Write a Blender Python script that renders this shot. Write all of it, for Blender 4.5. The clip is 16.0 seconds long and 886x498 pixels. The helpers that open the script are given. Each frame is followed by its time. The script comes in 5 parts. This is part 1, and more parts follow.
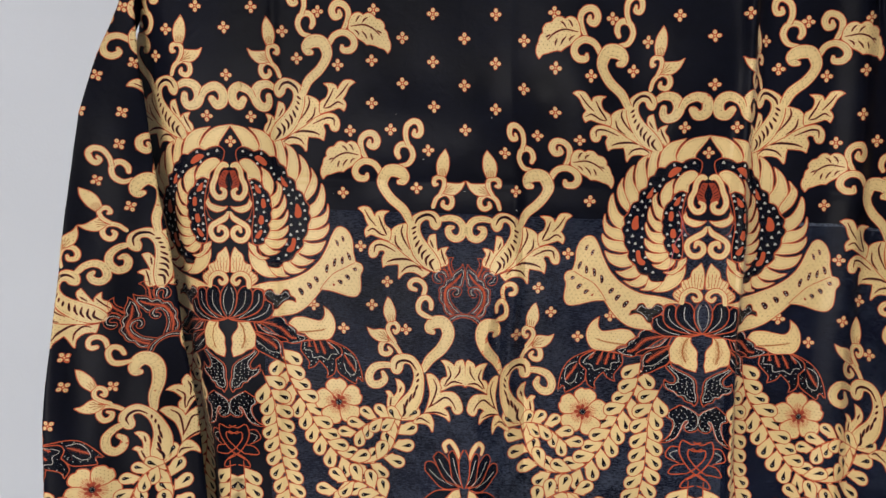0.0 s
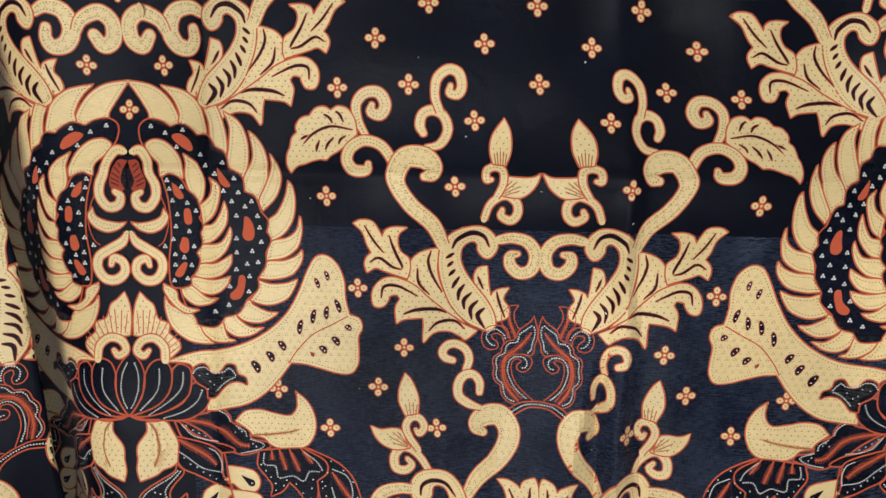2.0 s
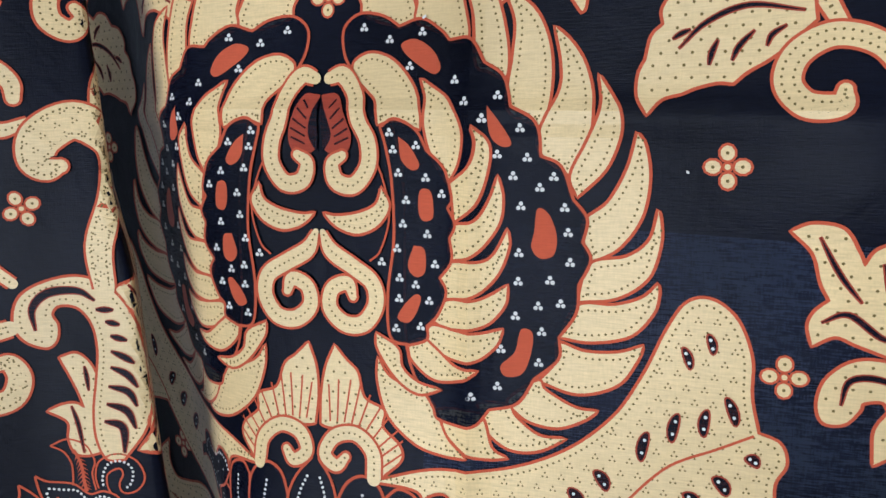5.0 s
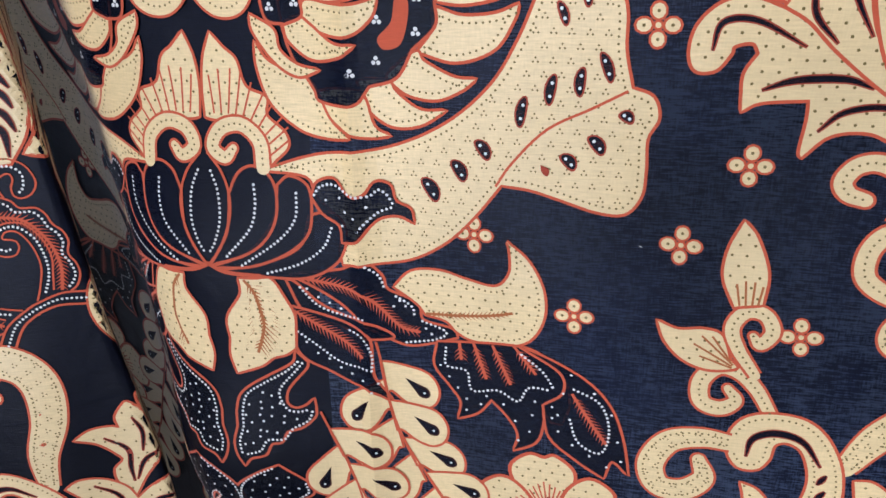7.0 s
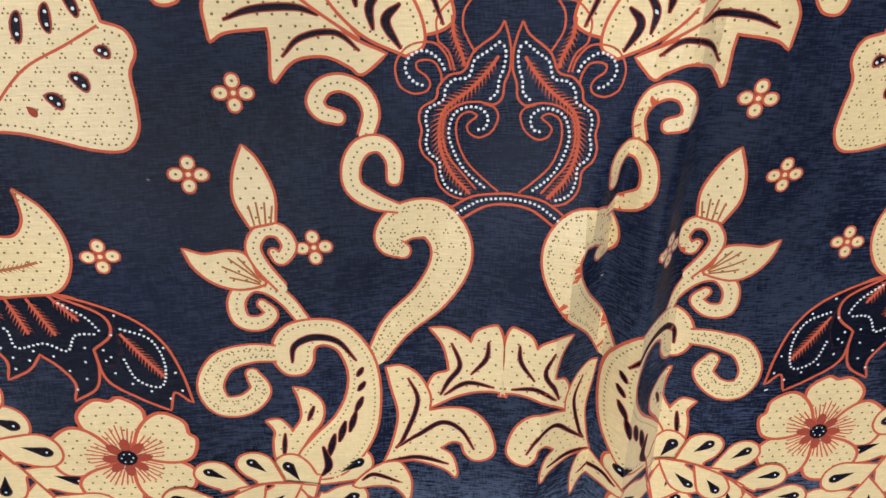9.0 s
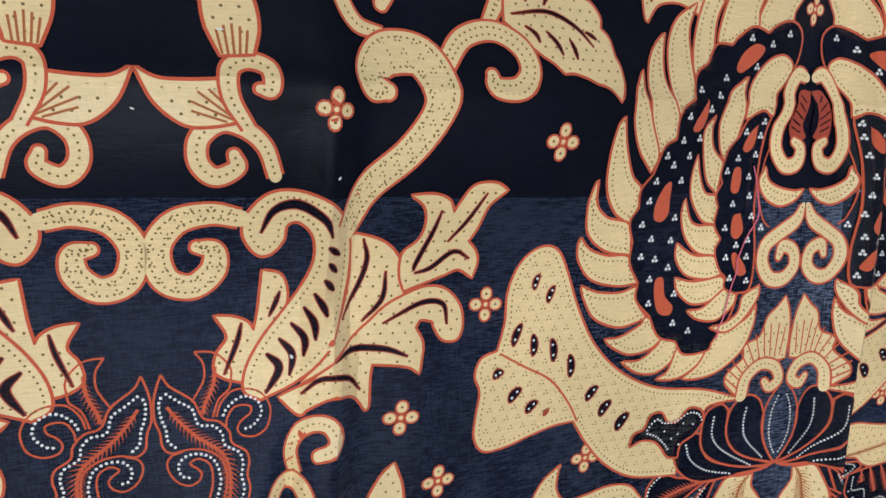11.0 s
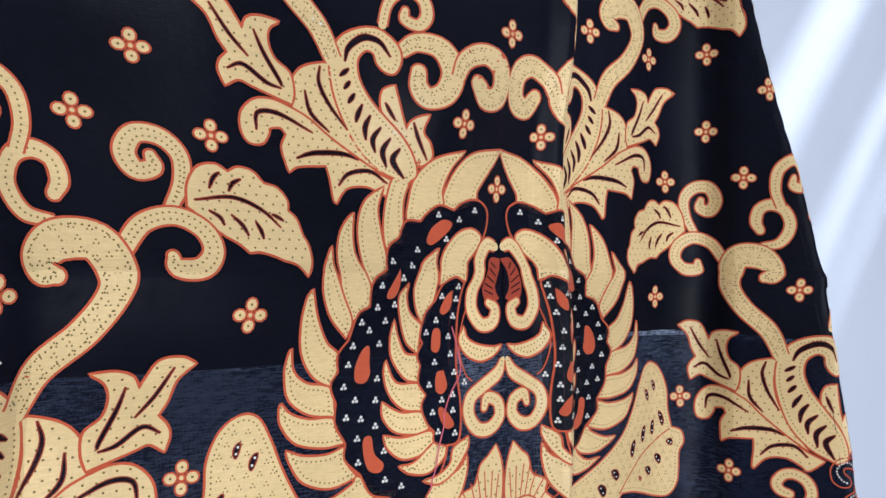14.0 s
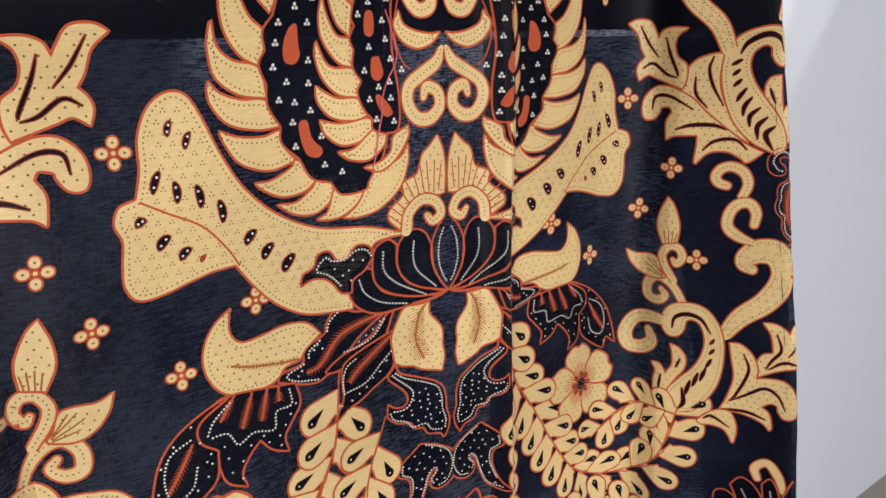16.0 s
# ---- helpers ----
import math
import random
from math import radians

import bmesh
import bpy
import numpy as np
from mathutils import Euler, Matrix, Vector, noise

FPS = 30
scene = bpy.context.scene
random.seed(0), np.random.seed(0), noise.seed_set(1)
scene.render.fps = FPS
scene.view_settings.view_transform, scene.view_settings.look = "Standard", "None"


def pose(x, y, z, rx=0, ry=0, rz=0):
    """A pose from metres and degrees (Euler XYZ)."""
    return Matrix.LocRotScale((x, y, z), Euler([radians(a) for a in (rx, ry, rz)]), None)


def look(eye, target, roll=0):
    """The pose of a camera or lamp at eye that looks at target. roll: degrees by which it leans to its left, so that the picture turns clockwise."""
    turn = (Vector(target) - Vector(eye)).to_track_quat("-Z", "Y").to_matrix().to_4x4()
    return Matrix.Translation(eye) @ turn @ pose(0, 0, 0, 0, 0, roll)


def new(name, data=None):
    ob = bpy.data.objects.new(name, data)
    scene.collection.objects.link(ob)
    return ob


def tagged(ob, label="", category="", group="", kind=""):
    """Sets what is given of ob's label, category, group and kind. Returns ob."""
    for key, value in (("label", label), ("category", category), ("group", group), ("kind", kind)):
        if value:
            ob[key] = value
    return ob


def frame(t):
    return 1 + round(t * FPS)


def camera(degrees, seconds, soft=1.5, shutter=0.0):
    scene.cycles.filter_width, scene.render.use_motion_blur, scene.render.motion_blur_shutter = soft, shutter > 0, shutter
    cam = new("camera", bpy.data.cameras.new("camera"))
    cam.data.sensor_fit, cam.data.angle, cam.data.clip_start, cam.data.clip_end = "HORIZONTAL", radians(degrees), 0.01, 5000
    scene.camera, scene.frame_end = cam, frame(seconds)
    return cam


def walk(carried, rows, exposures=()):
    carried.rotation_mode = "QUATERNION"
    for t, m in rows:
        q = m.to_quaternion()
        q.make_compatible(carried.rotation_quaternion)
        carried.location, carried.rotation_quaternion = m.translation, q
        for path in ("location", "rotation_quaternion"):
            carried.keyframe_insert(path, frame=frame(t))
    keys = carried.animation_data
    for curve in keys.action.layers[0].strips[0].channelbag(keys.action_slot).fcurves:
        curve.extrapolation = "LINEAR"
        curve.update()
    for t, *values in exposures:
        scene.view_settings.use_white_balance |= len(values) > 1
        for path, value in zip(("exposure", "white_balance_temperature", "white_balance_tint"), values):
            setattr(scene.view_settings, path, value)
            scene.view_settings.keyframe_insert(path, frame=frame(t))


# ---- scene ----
cam = camera(60.8, 16.0, soft=1.5)
METRES, EYE, TILT, LEAN, TURN = 1.3, 1.3, -6.863, 0.0, 3.167
ROWS = [
    (0, 0.0007, -0.001, 0.0006, 0.018, -0.132, 0.056),
    (0.5, -0.0045, 0.0756, 0.0037, -0.26, -0.281, 0.276),
    (1, -0.0166, 0.1558, 0.0139, -1.047, -0.415, 0.56),
    (1.5, -0.0386, 0.2455, 0.0238, -1.8, -0.515, 0.805),
    (2, -0.0466, 0.3484, 0.0278, -1.299, -0.197, 0.817),
    (2.5, -0.0334, 0.4645, 0.043, 1.058, 0.122, 0.443),
    (3, -0.0422, 0.5503, 0.0514, 4.931, 1.198, -0.16),
    (3.5, -0.0801, 0.6001, 0.0577, 9.099, 2.225, -0.647),
    (4, -0.117, 0.6093, 0.0549, 12.542, 2.813, -1.144),
    (4.2, -0.1272, 0.6079, 0.0501, 13.838, 2.715, -1.292),
    (6.3, -0.114, 0.6013, 0.0209, 16.495, -11.688, 0.133),
    (6.5, -0.1103, 0.6036, 0.014, 15.666, -13.132, 0.181),
    (7, -0.0983, 0.6091, 0.0048, 13.321, -17.093, 0.659),
    (7.5, -0.0846, 0.6056, -0.0038, 9.313, -19.435, 0.848),
    (8, -0.0621, 0.6042, -0.003, 4.538, -22.306, 0.866),
    (8.5, -0.0439, 0.602, -0.0053, -1.499, -21.981, 0.693),
    (9, -0.0271, 0.5976, -0.0025, -7.438, -20.425, 1.063),
    (9.5, -0.0148, 0.5936, 0.0035, -13.269, -17.677, 1.649),
    (10, -0.0087, 0.5926, 0.0145, -18.613, -14.803, 1.917),
    (10.2, -0.0057, 0.5902, 0.0191, -20.453, -13.078, 2.008),
    (12.3, 0.0287, 0.5869, 0.0624, -30.829, 5.657, 2.728),
    (12.5, 0.0294, 0.5831, 0.0633, -31.713, 6.71, 2.96),
    (13, 0.0326, 0.5758, 0.0628, -34.301, 7.692, 3.402),
    (13.5, 0.0365, 0.5629, 0.0555, -36.5, 6.791, 3.842),
    (14, 0.0447, 0.5454, 0.0443, -37.899, 4.982, 4.295),
    (14.5, 0.0484, 0.5304, 0.0367, -39.007, 2.241, 4.544),
    (15, 0.0461, 0.5279, 0.0304, -40.341, -1.671, 4.953),
    (15.5, 0.0485, 0.5317, 0.0199, -40.741, -6.691, 5.556),
    (16, 0.056, 0.5367, 0.0024, -39.609, -11.823, 6.287),
]
EXPOSURES = [(0.0, 0.22, 6600, 12), (2.0, 0.34, 6000, 8), (3.5, 0.3, 5350, 5), (4.2, 0.28, 5300, 6), (6.5, 0.56, 5200, 17), (7.5, 0.36, 5200, 14), (8.5, 0.52, 5400, 12), (10.0, 0.30, 5750, 11), (12.5, 0.36, 5050, 10), (13.0, 0.5, 5100, 10), (14.5, 0.44, 5950, 13), (16.0, 0.3, 6550, 13)]
walk(cam, [(t, pose(0, 0, EYE, TILT, LEAN, TURN) @ pose(METRES * x, METRES * y, METRES * z, 90 + pitch, roll, yaw)) for t, x, y, z, yaw, pitch, roll in ROWS], EXPOSURES)

# ---- light ----
world = bpy.data.worlds.new("sky")
scene.world = world
world.use_nodes = True
sky = world.node_tree.nodes.new("ShaderNodeTexSky")
sky.sky_type, sky.sun_disc = "NISHITA", False
sky.sun_elevation, sky.sun_rotation = radians(46.6), radians(118)
world.node_tree.links.new(sky.outputs[0], world.node_tree.nodes["Background"].inputs[0])
world.node_tree.nodes["Background"].inputs[1].default_value = 0.115


def area_lamp(name, eye, target, sx, sy, watts, colour):
    data = bpy.data.lights.new(name, "AREA")
    data.shape, data.size, data.size_y, data.energy, data.color = "RECTANGLE", sx, sy, watts, colour
    lamp = new(name, data)
    lamp.matrix_world = look(eye, target)
    return lamp


WINDOW = (-0.9, -3.0, 0.8, 2.0, 1.4)  # centre x, wall y, centre z, width, height
area_lamp("window_light", (WINDOW[0], WINDOW[1] - 0.02, WINDOW[2]), (1.9, 1.07, 0.3), 2.0, 1.4, 132, (1.0, 0.97, 0.93))
sun = new("sun", bpy.data.lights.new("sun", "SUN"))
sun.data.energy, sun.data.angle, sun.data.color = 5.0, radians(2.6), (1.0, 0.97, 0.94)
sun.matrix_world = look((1.98, 0.83, 2.70), (0.85, 1.42, 1.35))


# ---- materials ----
def material(name):
    m = bpy.data.materials.new(name)
    m.use_nodes = True
    return m, m.node_tree.nodes, m.node_tree.links, m.node_tree.nodes["Principled BSDF"]


def node(nodes, kind, **inputs):
    n = nodes.new("ShaderNode" + kind)
    for k, v in inputs.items():
        n.inputs[k.replace("_", " ")].default_value = v
    return n


def weave(nodes, links, scale=1.0):
    """Threads of the cloth: fine warp and weft streaks, from 0 to 1."""
    tc = nodes.new("ShaderNodeTexCoord")
    streaks = []
    for sx, sz in ((150, 1500), (1500, 200)):
        mp = node(nodes, "Mapping", Scale=(sx * scale, sx * scale, sz * scale))
        nz = node(nodes, "TexNoise", Scale=1.0, Detail=2.0, Roughness=0.6)
        links.new(tc.outputs["Object"], mp.inputs[0])
        links.new(mp.outputs[0], nz.inputs["Vector"])
        streaks.append(nz)
    half = nodes.new("ShaderNodeMix")
    half.inputs[0].default_value = 0.32
    links.new(streaks[0].outputs[0], half.inputs[2])
    links.new(streaks[1].outputs[0], half.inputs[3])
    return tc, half


def cloth_material(name, colour, vary=0.18, rough=0.62, sheen=0.15, sheer=0.0, gloss=0.06):
    m, nodes, links, bsdf = material(name)
    tc, threads = weave(nodes, links)
    big = node(nodes, "TexNoise", Scale=9.0, Detail=4.0)
    links.new(tc.outputs["Object"], big.inputs["Vector"])
    mix = node(nodes, "Math")
    mix.operation = "MULTIPLY"
    links.new(threads.outputs[0], mix.inputs[0])
    links.new(big.outputs[0], mix.inputs[1])
    ramp = nodes.new("ShaderNodeValToRGB")
    ramp.color_ramp.elements[0].position, ramp.color_ramp.elements[1].position = 0.12, 0.42
    ramp.color_ramp.elements[0].color = (*[c * (1 - vary) for c in colour], 1)
    ramp.color_ramp.elements[1].color = (*[min(1, c * (1 + vary)) for c in colour], 1)
    links.new(mix.outputs[0], ramp.inputs[0])
    links.new(ramp.outputs[0], bsdf.inputs["Base Color"])
    bsdf.inputs["Roughness"].default_value = rough
    bsdf.inputs["Sheen Weight"].default_value = sheen
    bsdf.inputs["Specular IOR Level"].default_value = gloss
    crumple = node(nodes, "TexNoise", Scale=38.0, Detail=3.0, Roughness=0.55, Distortion=0.6)
    links.new(tc.outputs["Object"], crumple.inputs["Vector"])
    soft_bump = node(nodes, "Bump", Strength=0.28, Distance=0.003)
    links.new(crumple.outputs[0], soft_bump.inputs["Height"])
    bump = node(nodes, "Bump", Strength=0.35, Distance=0.0006)
    links.new(threads.outputs[0], bump.inputs["Height"])
    links.new(soft_bump.outputs[0], bump.inputs["Normal"])
    links.new(bump.outputs[0], bsdf.inputs["Normal"])
    if sheer:
        gaps = nodes.new("ShaderNodeValToRGB")
        gaps.color_ramp.elements[0].position, gaps.color_ramp.elements[1].position = 0.47, 0.64
        gaps.color_ramp.elements[0].color = (0, 0, 0, 1)
        gaps.color_ramp.elements[1].color = (sheer, sheer, sheer, 1)
        patch = node(nodes, "TexNoise", Scale=26.0, Detail=3.0, Roughness=0.6)
        links.new(tc.outputs["Object"], patch.inputs["Vector"])
        thin = node(nodes, "Math")
        thin.operation = "MULTIPLY_ADD"
        links.new(patch.outputs[0], thin.inputs[0])
        thin.inputs[1].default_value, thin.inputs[2].default_value = 0.40, -0.15
        worn = node(nodes, "Math")
        links.new(threads.outputs[0], worn.inputs[0])
        links.new(thin.outputs[0], worn.inputs[1])
        links.new(worn.outputs[0], gaps.inputs[0])
        clear = nodes.new("ShaderNodeBsdfTransparent")
        clear.inputs[0].default_value = (0.76, 0.85, 1.0, 1)
        blend = nodes.new("ShaderNodeMixShader")
        links.new(gaps.outputs[0], blend.inputs[0])
        links.new(bsdf.outputs[0], blend.inputs[1])
        links.new(clear.outputs[0], blend.inputs[2])
        links.new(blend.outputs[0], nodes["Material Output"].inputs[0])
    return m


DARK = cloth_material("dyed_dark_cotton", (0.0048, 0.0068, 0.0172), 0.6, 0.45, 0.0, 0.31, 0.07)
# the same dyed cotton, its colour darkened where no light comes through
SHADED = cloth_material("shaded_dark_cotton", (0.0028, 0.0035, 0.0080), 0.55, 0.45, 0.0, 0.0, 0.07)
INK = {
    "cream": cloth_material("cream_print", (0.615, 0.460, 0.218), 0.2, 0.42, 0.1, 0.0, 0.25),
    "red": cloth_material("rust_print", (0.42, 0.078, 0.032), 0.15),
    "brick": cloth_material("brick_print", (0.28, 0.045, 0.022), 0.2),
    "brown": cloth_material("brown_line", (0.30, 0.10, 0.03), 0.1),
    "dark": cloth_material("dark_print", (0.0032, 0.0040, 0.0092), 0.55, 0.45, 0.0, 0.26, 0.07),
    "edge": cloth_material("dark_brown_edge", (0.05, 0.012, 0.006), 0.2),
    "white": cloth_material("white_dot", (0.60, 0.58, 0.52), 0.05),
    "olive": cloth_material("olive_dot", (0.14, 0.10, 0.03), 0.1),
}
INK_ORDER = list(INK)


def plaster(name, colour, bump_size=0.0015):
    m, nodes, links, bsdf = material(name)
    tc = nodes.new("ShaderNodeTexCoord")
    n1, n2 = node(nodes, "TexNoise", Scale=2.2, Detail=5.0), node(nodes, "TexNoise", Scale=160.0, Detail=3.0)
    for n in (n1, n2):
        links.new(tc.outputs["Object"], n.inputs["Vector"])
    ramp = nodes.new("ShaderNodeValToRGB")
    ramp.color_ramp.elements[0].position, ramp.color_ramp.elements[1].position = 0.3, 0.75
    ramp.color_ramp.elements[0].color = (*[c * 0.95 for c in colour], 1)
    ramp.color_ramp.elements[1].color = (*colour, 1)
    links.new(n1.outputs[0], ramp.inputs[0])
    links.new(ramp.outputs[0], bsdf.inputs["Base Color"])
    bsdf.inputs["Roughness"].default_value = 0.75
    bump = node(nodes, "Bump", Strength=0.25, Distance=bump_size)
    links.new(n2.outputs[0], bump.inputs["Height"])
    links.new(bump.outputs[0], bsdf.inputs["Normal"])
    return m


WALL = plaster("painted_wall", (0.585, 0.63, 0.70))
FLOOR = plaster("floor_screed", (0.38, 0.34, 0.30), 0.003)
CEILING = plaster("ceiling_paint", (0.67, 0.66, 0.65))


# ---- room ----
def mesh_object(name, bm, mat, parent=None):
    data = bpy.data.meshes.new(name)
    bm.to_mesh(data)
    bm.free()
    data.materials.append(mat)
    ob = new(name, data)
    ob.parent = parent
    return ob


def box(bm, x0, x1, y0, y1, z0, z1):
    v = [bm.verts.new(p) for p in ((x0, y0, z0), (x1, y0, z0), (x1, y1, z0), (x0, y1, z0), (x0, y0, z1), (x1, y0, z1), (x1, y1, z1), (x0, y1, z1))]
    for f in ((3, 2, 1, 0), (4, 5, 6, 7), (0, 1, 5, 4), (1, 2, 6, 5), (2, 3, 7, 6), (3, 0, 4, 7)):
        bm.faces.new([v[i] for i in f])


def boxes(name, mat, *spans, parent=None):
    bm = bmesh.new()
    for s in spans:
        box(bm, *s)
    return mesh_object(name, bm, mat, parent)


X0, X1, Y0, Y1, H = -3.8, 2.9, -3.0, 1.42, 2.7
tagged(boxes("floor", FLOOR, (X0 - 0.1, X1 + 0.1, Y0 - 0.1, Y1 + 0.1, -0.1, 0)), "plain warm grey floor of the room", "floor", kind="structure")
SX0, SX1, SY0, SY1 = 1.50, 2.75, 0.66, 1.10  # unseen ceiling opening, added so that its slats cut the sun into streaks
tagged(boxes("ceiling", CEILING, (X0 - 0.1, SX0, Y0 - 0.1, Y1 + 0.1, H, H + 0.1), (SX1, X1 + 0.1, Y0 - 0.1, Y1 + 0.1, H, H + 0.1), (SX0, SX1, Y0 - 0.1, SY0, H, H + 0.1), (SX0, SX1, SY1, Y1 + 0.1, H, H + 0.1),
             *[(x, x + w, SY0, SY1, H + 0.04, H + 0.07) for x, w in ((1.64, 0.20), (1.97, 0.22), (2.35, 0.18), (2.62, 0.05))]), "plain white ceiling with an unseen slatted opening, added to streak the wall with sun", "ceiling", kind="structure")
tagged(boxes("wall_north", WALL, (X0 - 0.1, X1 + 0.1, Y1, Y1 + 0.1, 0, H)), "plain pale grey painted wall behind the hanging cloth", "wall", kind="structure")
tagged(boxes("wall_west", WALL, (X0 - 0.1, X0, Y0, Y1, 0, H)), "plain pale grey painted wall", "wall", kind="structure")
tagged(boxes("wall_east", WALL, (X1, X1 + 0.1, Y0, Y1, 0, H)), "plain pale grey painted wall", "wall", kind="structure")
wx, wy, wz, ww, wh = WINDOW
a, b, c, d = wx - ww / 2, wx + ww / 2, wz - wh / 2, wz + wh / 2
tagged(boxes("wall_south", WALL, (X0 - 0.1, a, Y0 - 0.1, Y0, 0, H), (b, X1 + 0.1, Y0 - 0.1, Y0, 0, H), (a, b, Y0 - 0.1, Y0, 0, c), (a, b, Y0 - 0.1, Y0, d, H)),
       "plain pale grey wall with a window opening", "wall", kind="structure")

# ---- hanging cloth: its folds ----
PERIOD, HALF = 68.5, 34.25
PLANE = 1.068
LEFT_AXIS = -0.37
TOP, BOTTOM = 62.0, -52.0
# distance along the cloth in cm, then x and y of the fold there in cm from the flat part
FOLDS = ((-26.0, -24.2, 7.8), (-14.5, -13.3, 4.6), (-11.0, -10.0, 3.6), (-8.5, -7.9, 2.3), (-6.0, -5.85, 0.85), (-3.0, -3.0, 0.0),
         (0.0, 0.0, 0.0), (20.0, 20.0, 0.0), (34.0, 34.0, 0.3), (50.0, 50.0, -0.4), (68.5, 68.5, 0.1), (71.3, 71.4, 0.1), (73.2, 73.0, -1.7), (74.9, 74.0, 0.7), (77.5, 76.4, 1.9), (81.8, 81.0, 1.9), (85.8, 85.0, 2.2),
         (87.8, 87.0, 1.5), (89.0, 88.1, 0.8))
U0, U1 = FOLDS[0][0], 120.0
FINE = np.arange(U0, U1 + 0.01, 0.25)


def smooth(values, width):
    k = np.hanning(width + 2)[1:-1]
    padded = np.concatenate([2 * values[0] - values[width // 2:0:-1], values, 2 * values[-1] - values[-2:-width // 2 - 2:-1]])
    return np.convolve(padded, k / k.sum(), "valid")[:len(values)]


fold = np.array(FOLDS)
RUN = np.maximum(FINE - 89.0, 0)  # the right panel turns forward here
FX = smooth(np.interp(FINE, fold[:, 0], fold[:, 1]) + 0.49 * RUN, 11)
FY = smooth(np.interp(FINE, fold[:, 0], fold[:, 2]) - 0.85 * RUN, 11)


def ease(a, b, x):
    s = np.clip((x - a) / (b - a), 0, 1)
    return s * s * (3 - 2 * s)


def bulge(u, v):
    """How far the flat part hangs behind its plane, in cm."""
    def swell(u0, v0, ru, rv):
        return np.exp(-((u - u0) / ru) ** 2 - ((v - v0) / rv) ** 2)
    return (-1.8 * np.exp(-((v - 18.8) / 4.5) ** 2) * ease(12, 26, u) * ease(66, 54, u) - 2.0 * swell(0, -1, 7, 7) - 2.6 * swell(0, -12, 7, 6) + 1.2 * swell(0, 27, 8, 6)
            + 0.7 * swell(23, 4, 6, 6) - 1.9 * swell(64.5, 30, 4, 6) - 0.9 * swell(69, 36, 4, 5) + 0.8 * swell(72.5, 29, 3, 6) - 0.8 * swell(27, 29, 8, 4) + 0.5 * swell(27, 19, 4, 4) + 1.1 * swell(45.5, 33, 4, 4) + 0.8 * swell(54, 1, 6, 6) - 1.0 * swell(39.5, 24.5, 4, 4) + 0.6 * swell(38.5, 32, 3, 4) + 0.7 * swell(50.5, 14, 6, 6) + 0.6 * swell(59, 37, 5, 4) - 0.5 * swell(16, -1, 5, 5) - 0.6 * swell(16, -12, 8, 6) + 0.9 * swell(68.5, 25, 7, 6))


# the side panel hangs in front of the main sheet, between these two slanting edges (cm, by height)
EDGE_Z = (-50.0, -25.0, -13.0, -4.0, 2.0, 7.0, 13.0, 17.0, 24.0, 29.0, 37.0, 44.0, 60.0)
EDGE_IN = (-2.0, -3.6, -4.6, -6.1, -6.6, -7.1, -7.8, -8.7, -9.6, -10.1, -11.0, -11.2, -9.0)
EDGE_OUT = (-25.4, -24.2, -23.8, -22.8, -22.1, -21.4, -20.7, -20.2, -19.3, -18.5, -16.2, -13.6, -10.8)

# the right panel at these heights: how far along it reaches before it turns back
RIGHT_V = (-50.0, -25.0, -10.0, -1.0, 6.0, 11.0, 20.0, 28.0, 34.0, 44.0, 62.0)
RIGHT_END = (16.0, 14.6, 13.3, 12.1, 10.9, 10.2, 8.9, 7.2, 5.5, 3.4, 2.0)

REACH_V = np.arange(BOTTOM, TOP + 0.1, 0.5)
REACH = smooth(np.interp(REACH_V, RIGHT_V, RIGHT_END), 25)


def past(d, soft):
    """The part of d above nought, with a rounded start."""
    return soft * np.logaddexp(0, d / soft)


# how far the cotton is pulled sideways and up, every 10 cm along and up the cloth
PULL_X = ((0.21, 0.23, 0.24, 0.18, 0.05, -0.39, -0.21, 0.16, 0.29),
           (0.21, 0.17, 0.03, 0.06, 0, -0.14, -0, 0.13, 0.03),
           (0.26, 0.2, 0.14, 0.2, 0.19, 0.17, 0.09, 0.09, 0.16),
           (0.41, 0.22, 0.06, 0.15, 0.09, 0.16, 0.02, -0.03, -0.09),
           (0.43, 0.26, 0.1, -0.08, -0.2, -0.19, -0.33, 0.05, -0.15))
PULL_Z = ((0.08, 0.15, 0.15, -0.02, 0.1, 0.3, 0.05, 0, 0.23),
           (0.01, 0, -0.07, -0.1, -0.03, -0.11, -0.24, -0.1, 0.03),
           (-0.04, -0.02, -0.04, -0.03, 0.02, -0.15, -0.14, -0.02, 0.02),
           (-0.13, -0.09, -0.11, -0.1, -0.14, -0.13, -0.12, 0.12, -0.05),
           (-0.17, -0.15, -0.19, -0.11, 0.02, -0.18, -0.49, 0, -0.07))


def pull(table, u, v):
    fu, fv = np.clip(u / 10, 0, 7.999), np.clip((v + 5) / 10, 0, 3.999)
    i, j = fu.astype(int), fv.astype(int)
    a, b, t = fu - i, fv - j, np.array(table)
    return ((t[j, i] * (1 - a) + t[j, i + 1] * a) * (1 - b) + (t[j + 1, i] * (1 - a) + t[j + 1, i + 1] * a) * b) * ease(88, 80, u)


def hat(u, top, left, right):
    """A fold with straight flanks: 1 at its top, 0 at its feet."""
    return np.clip(np.minimum(1 - (top - u) / left, 1 - (u - top) / right), 0, 1)


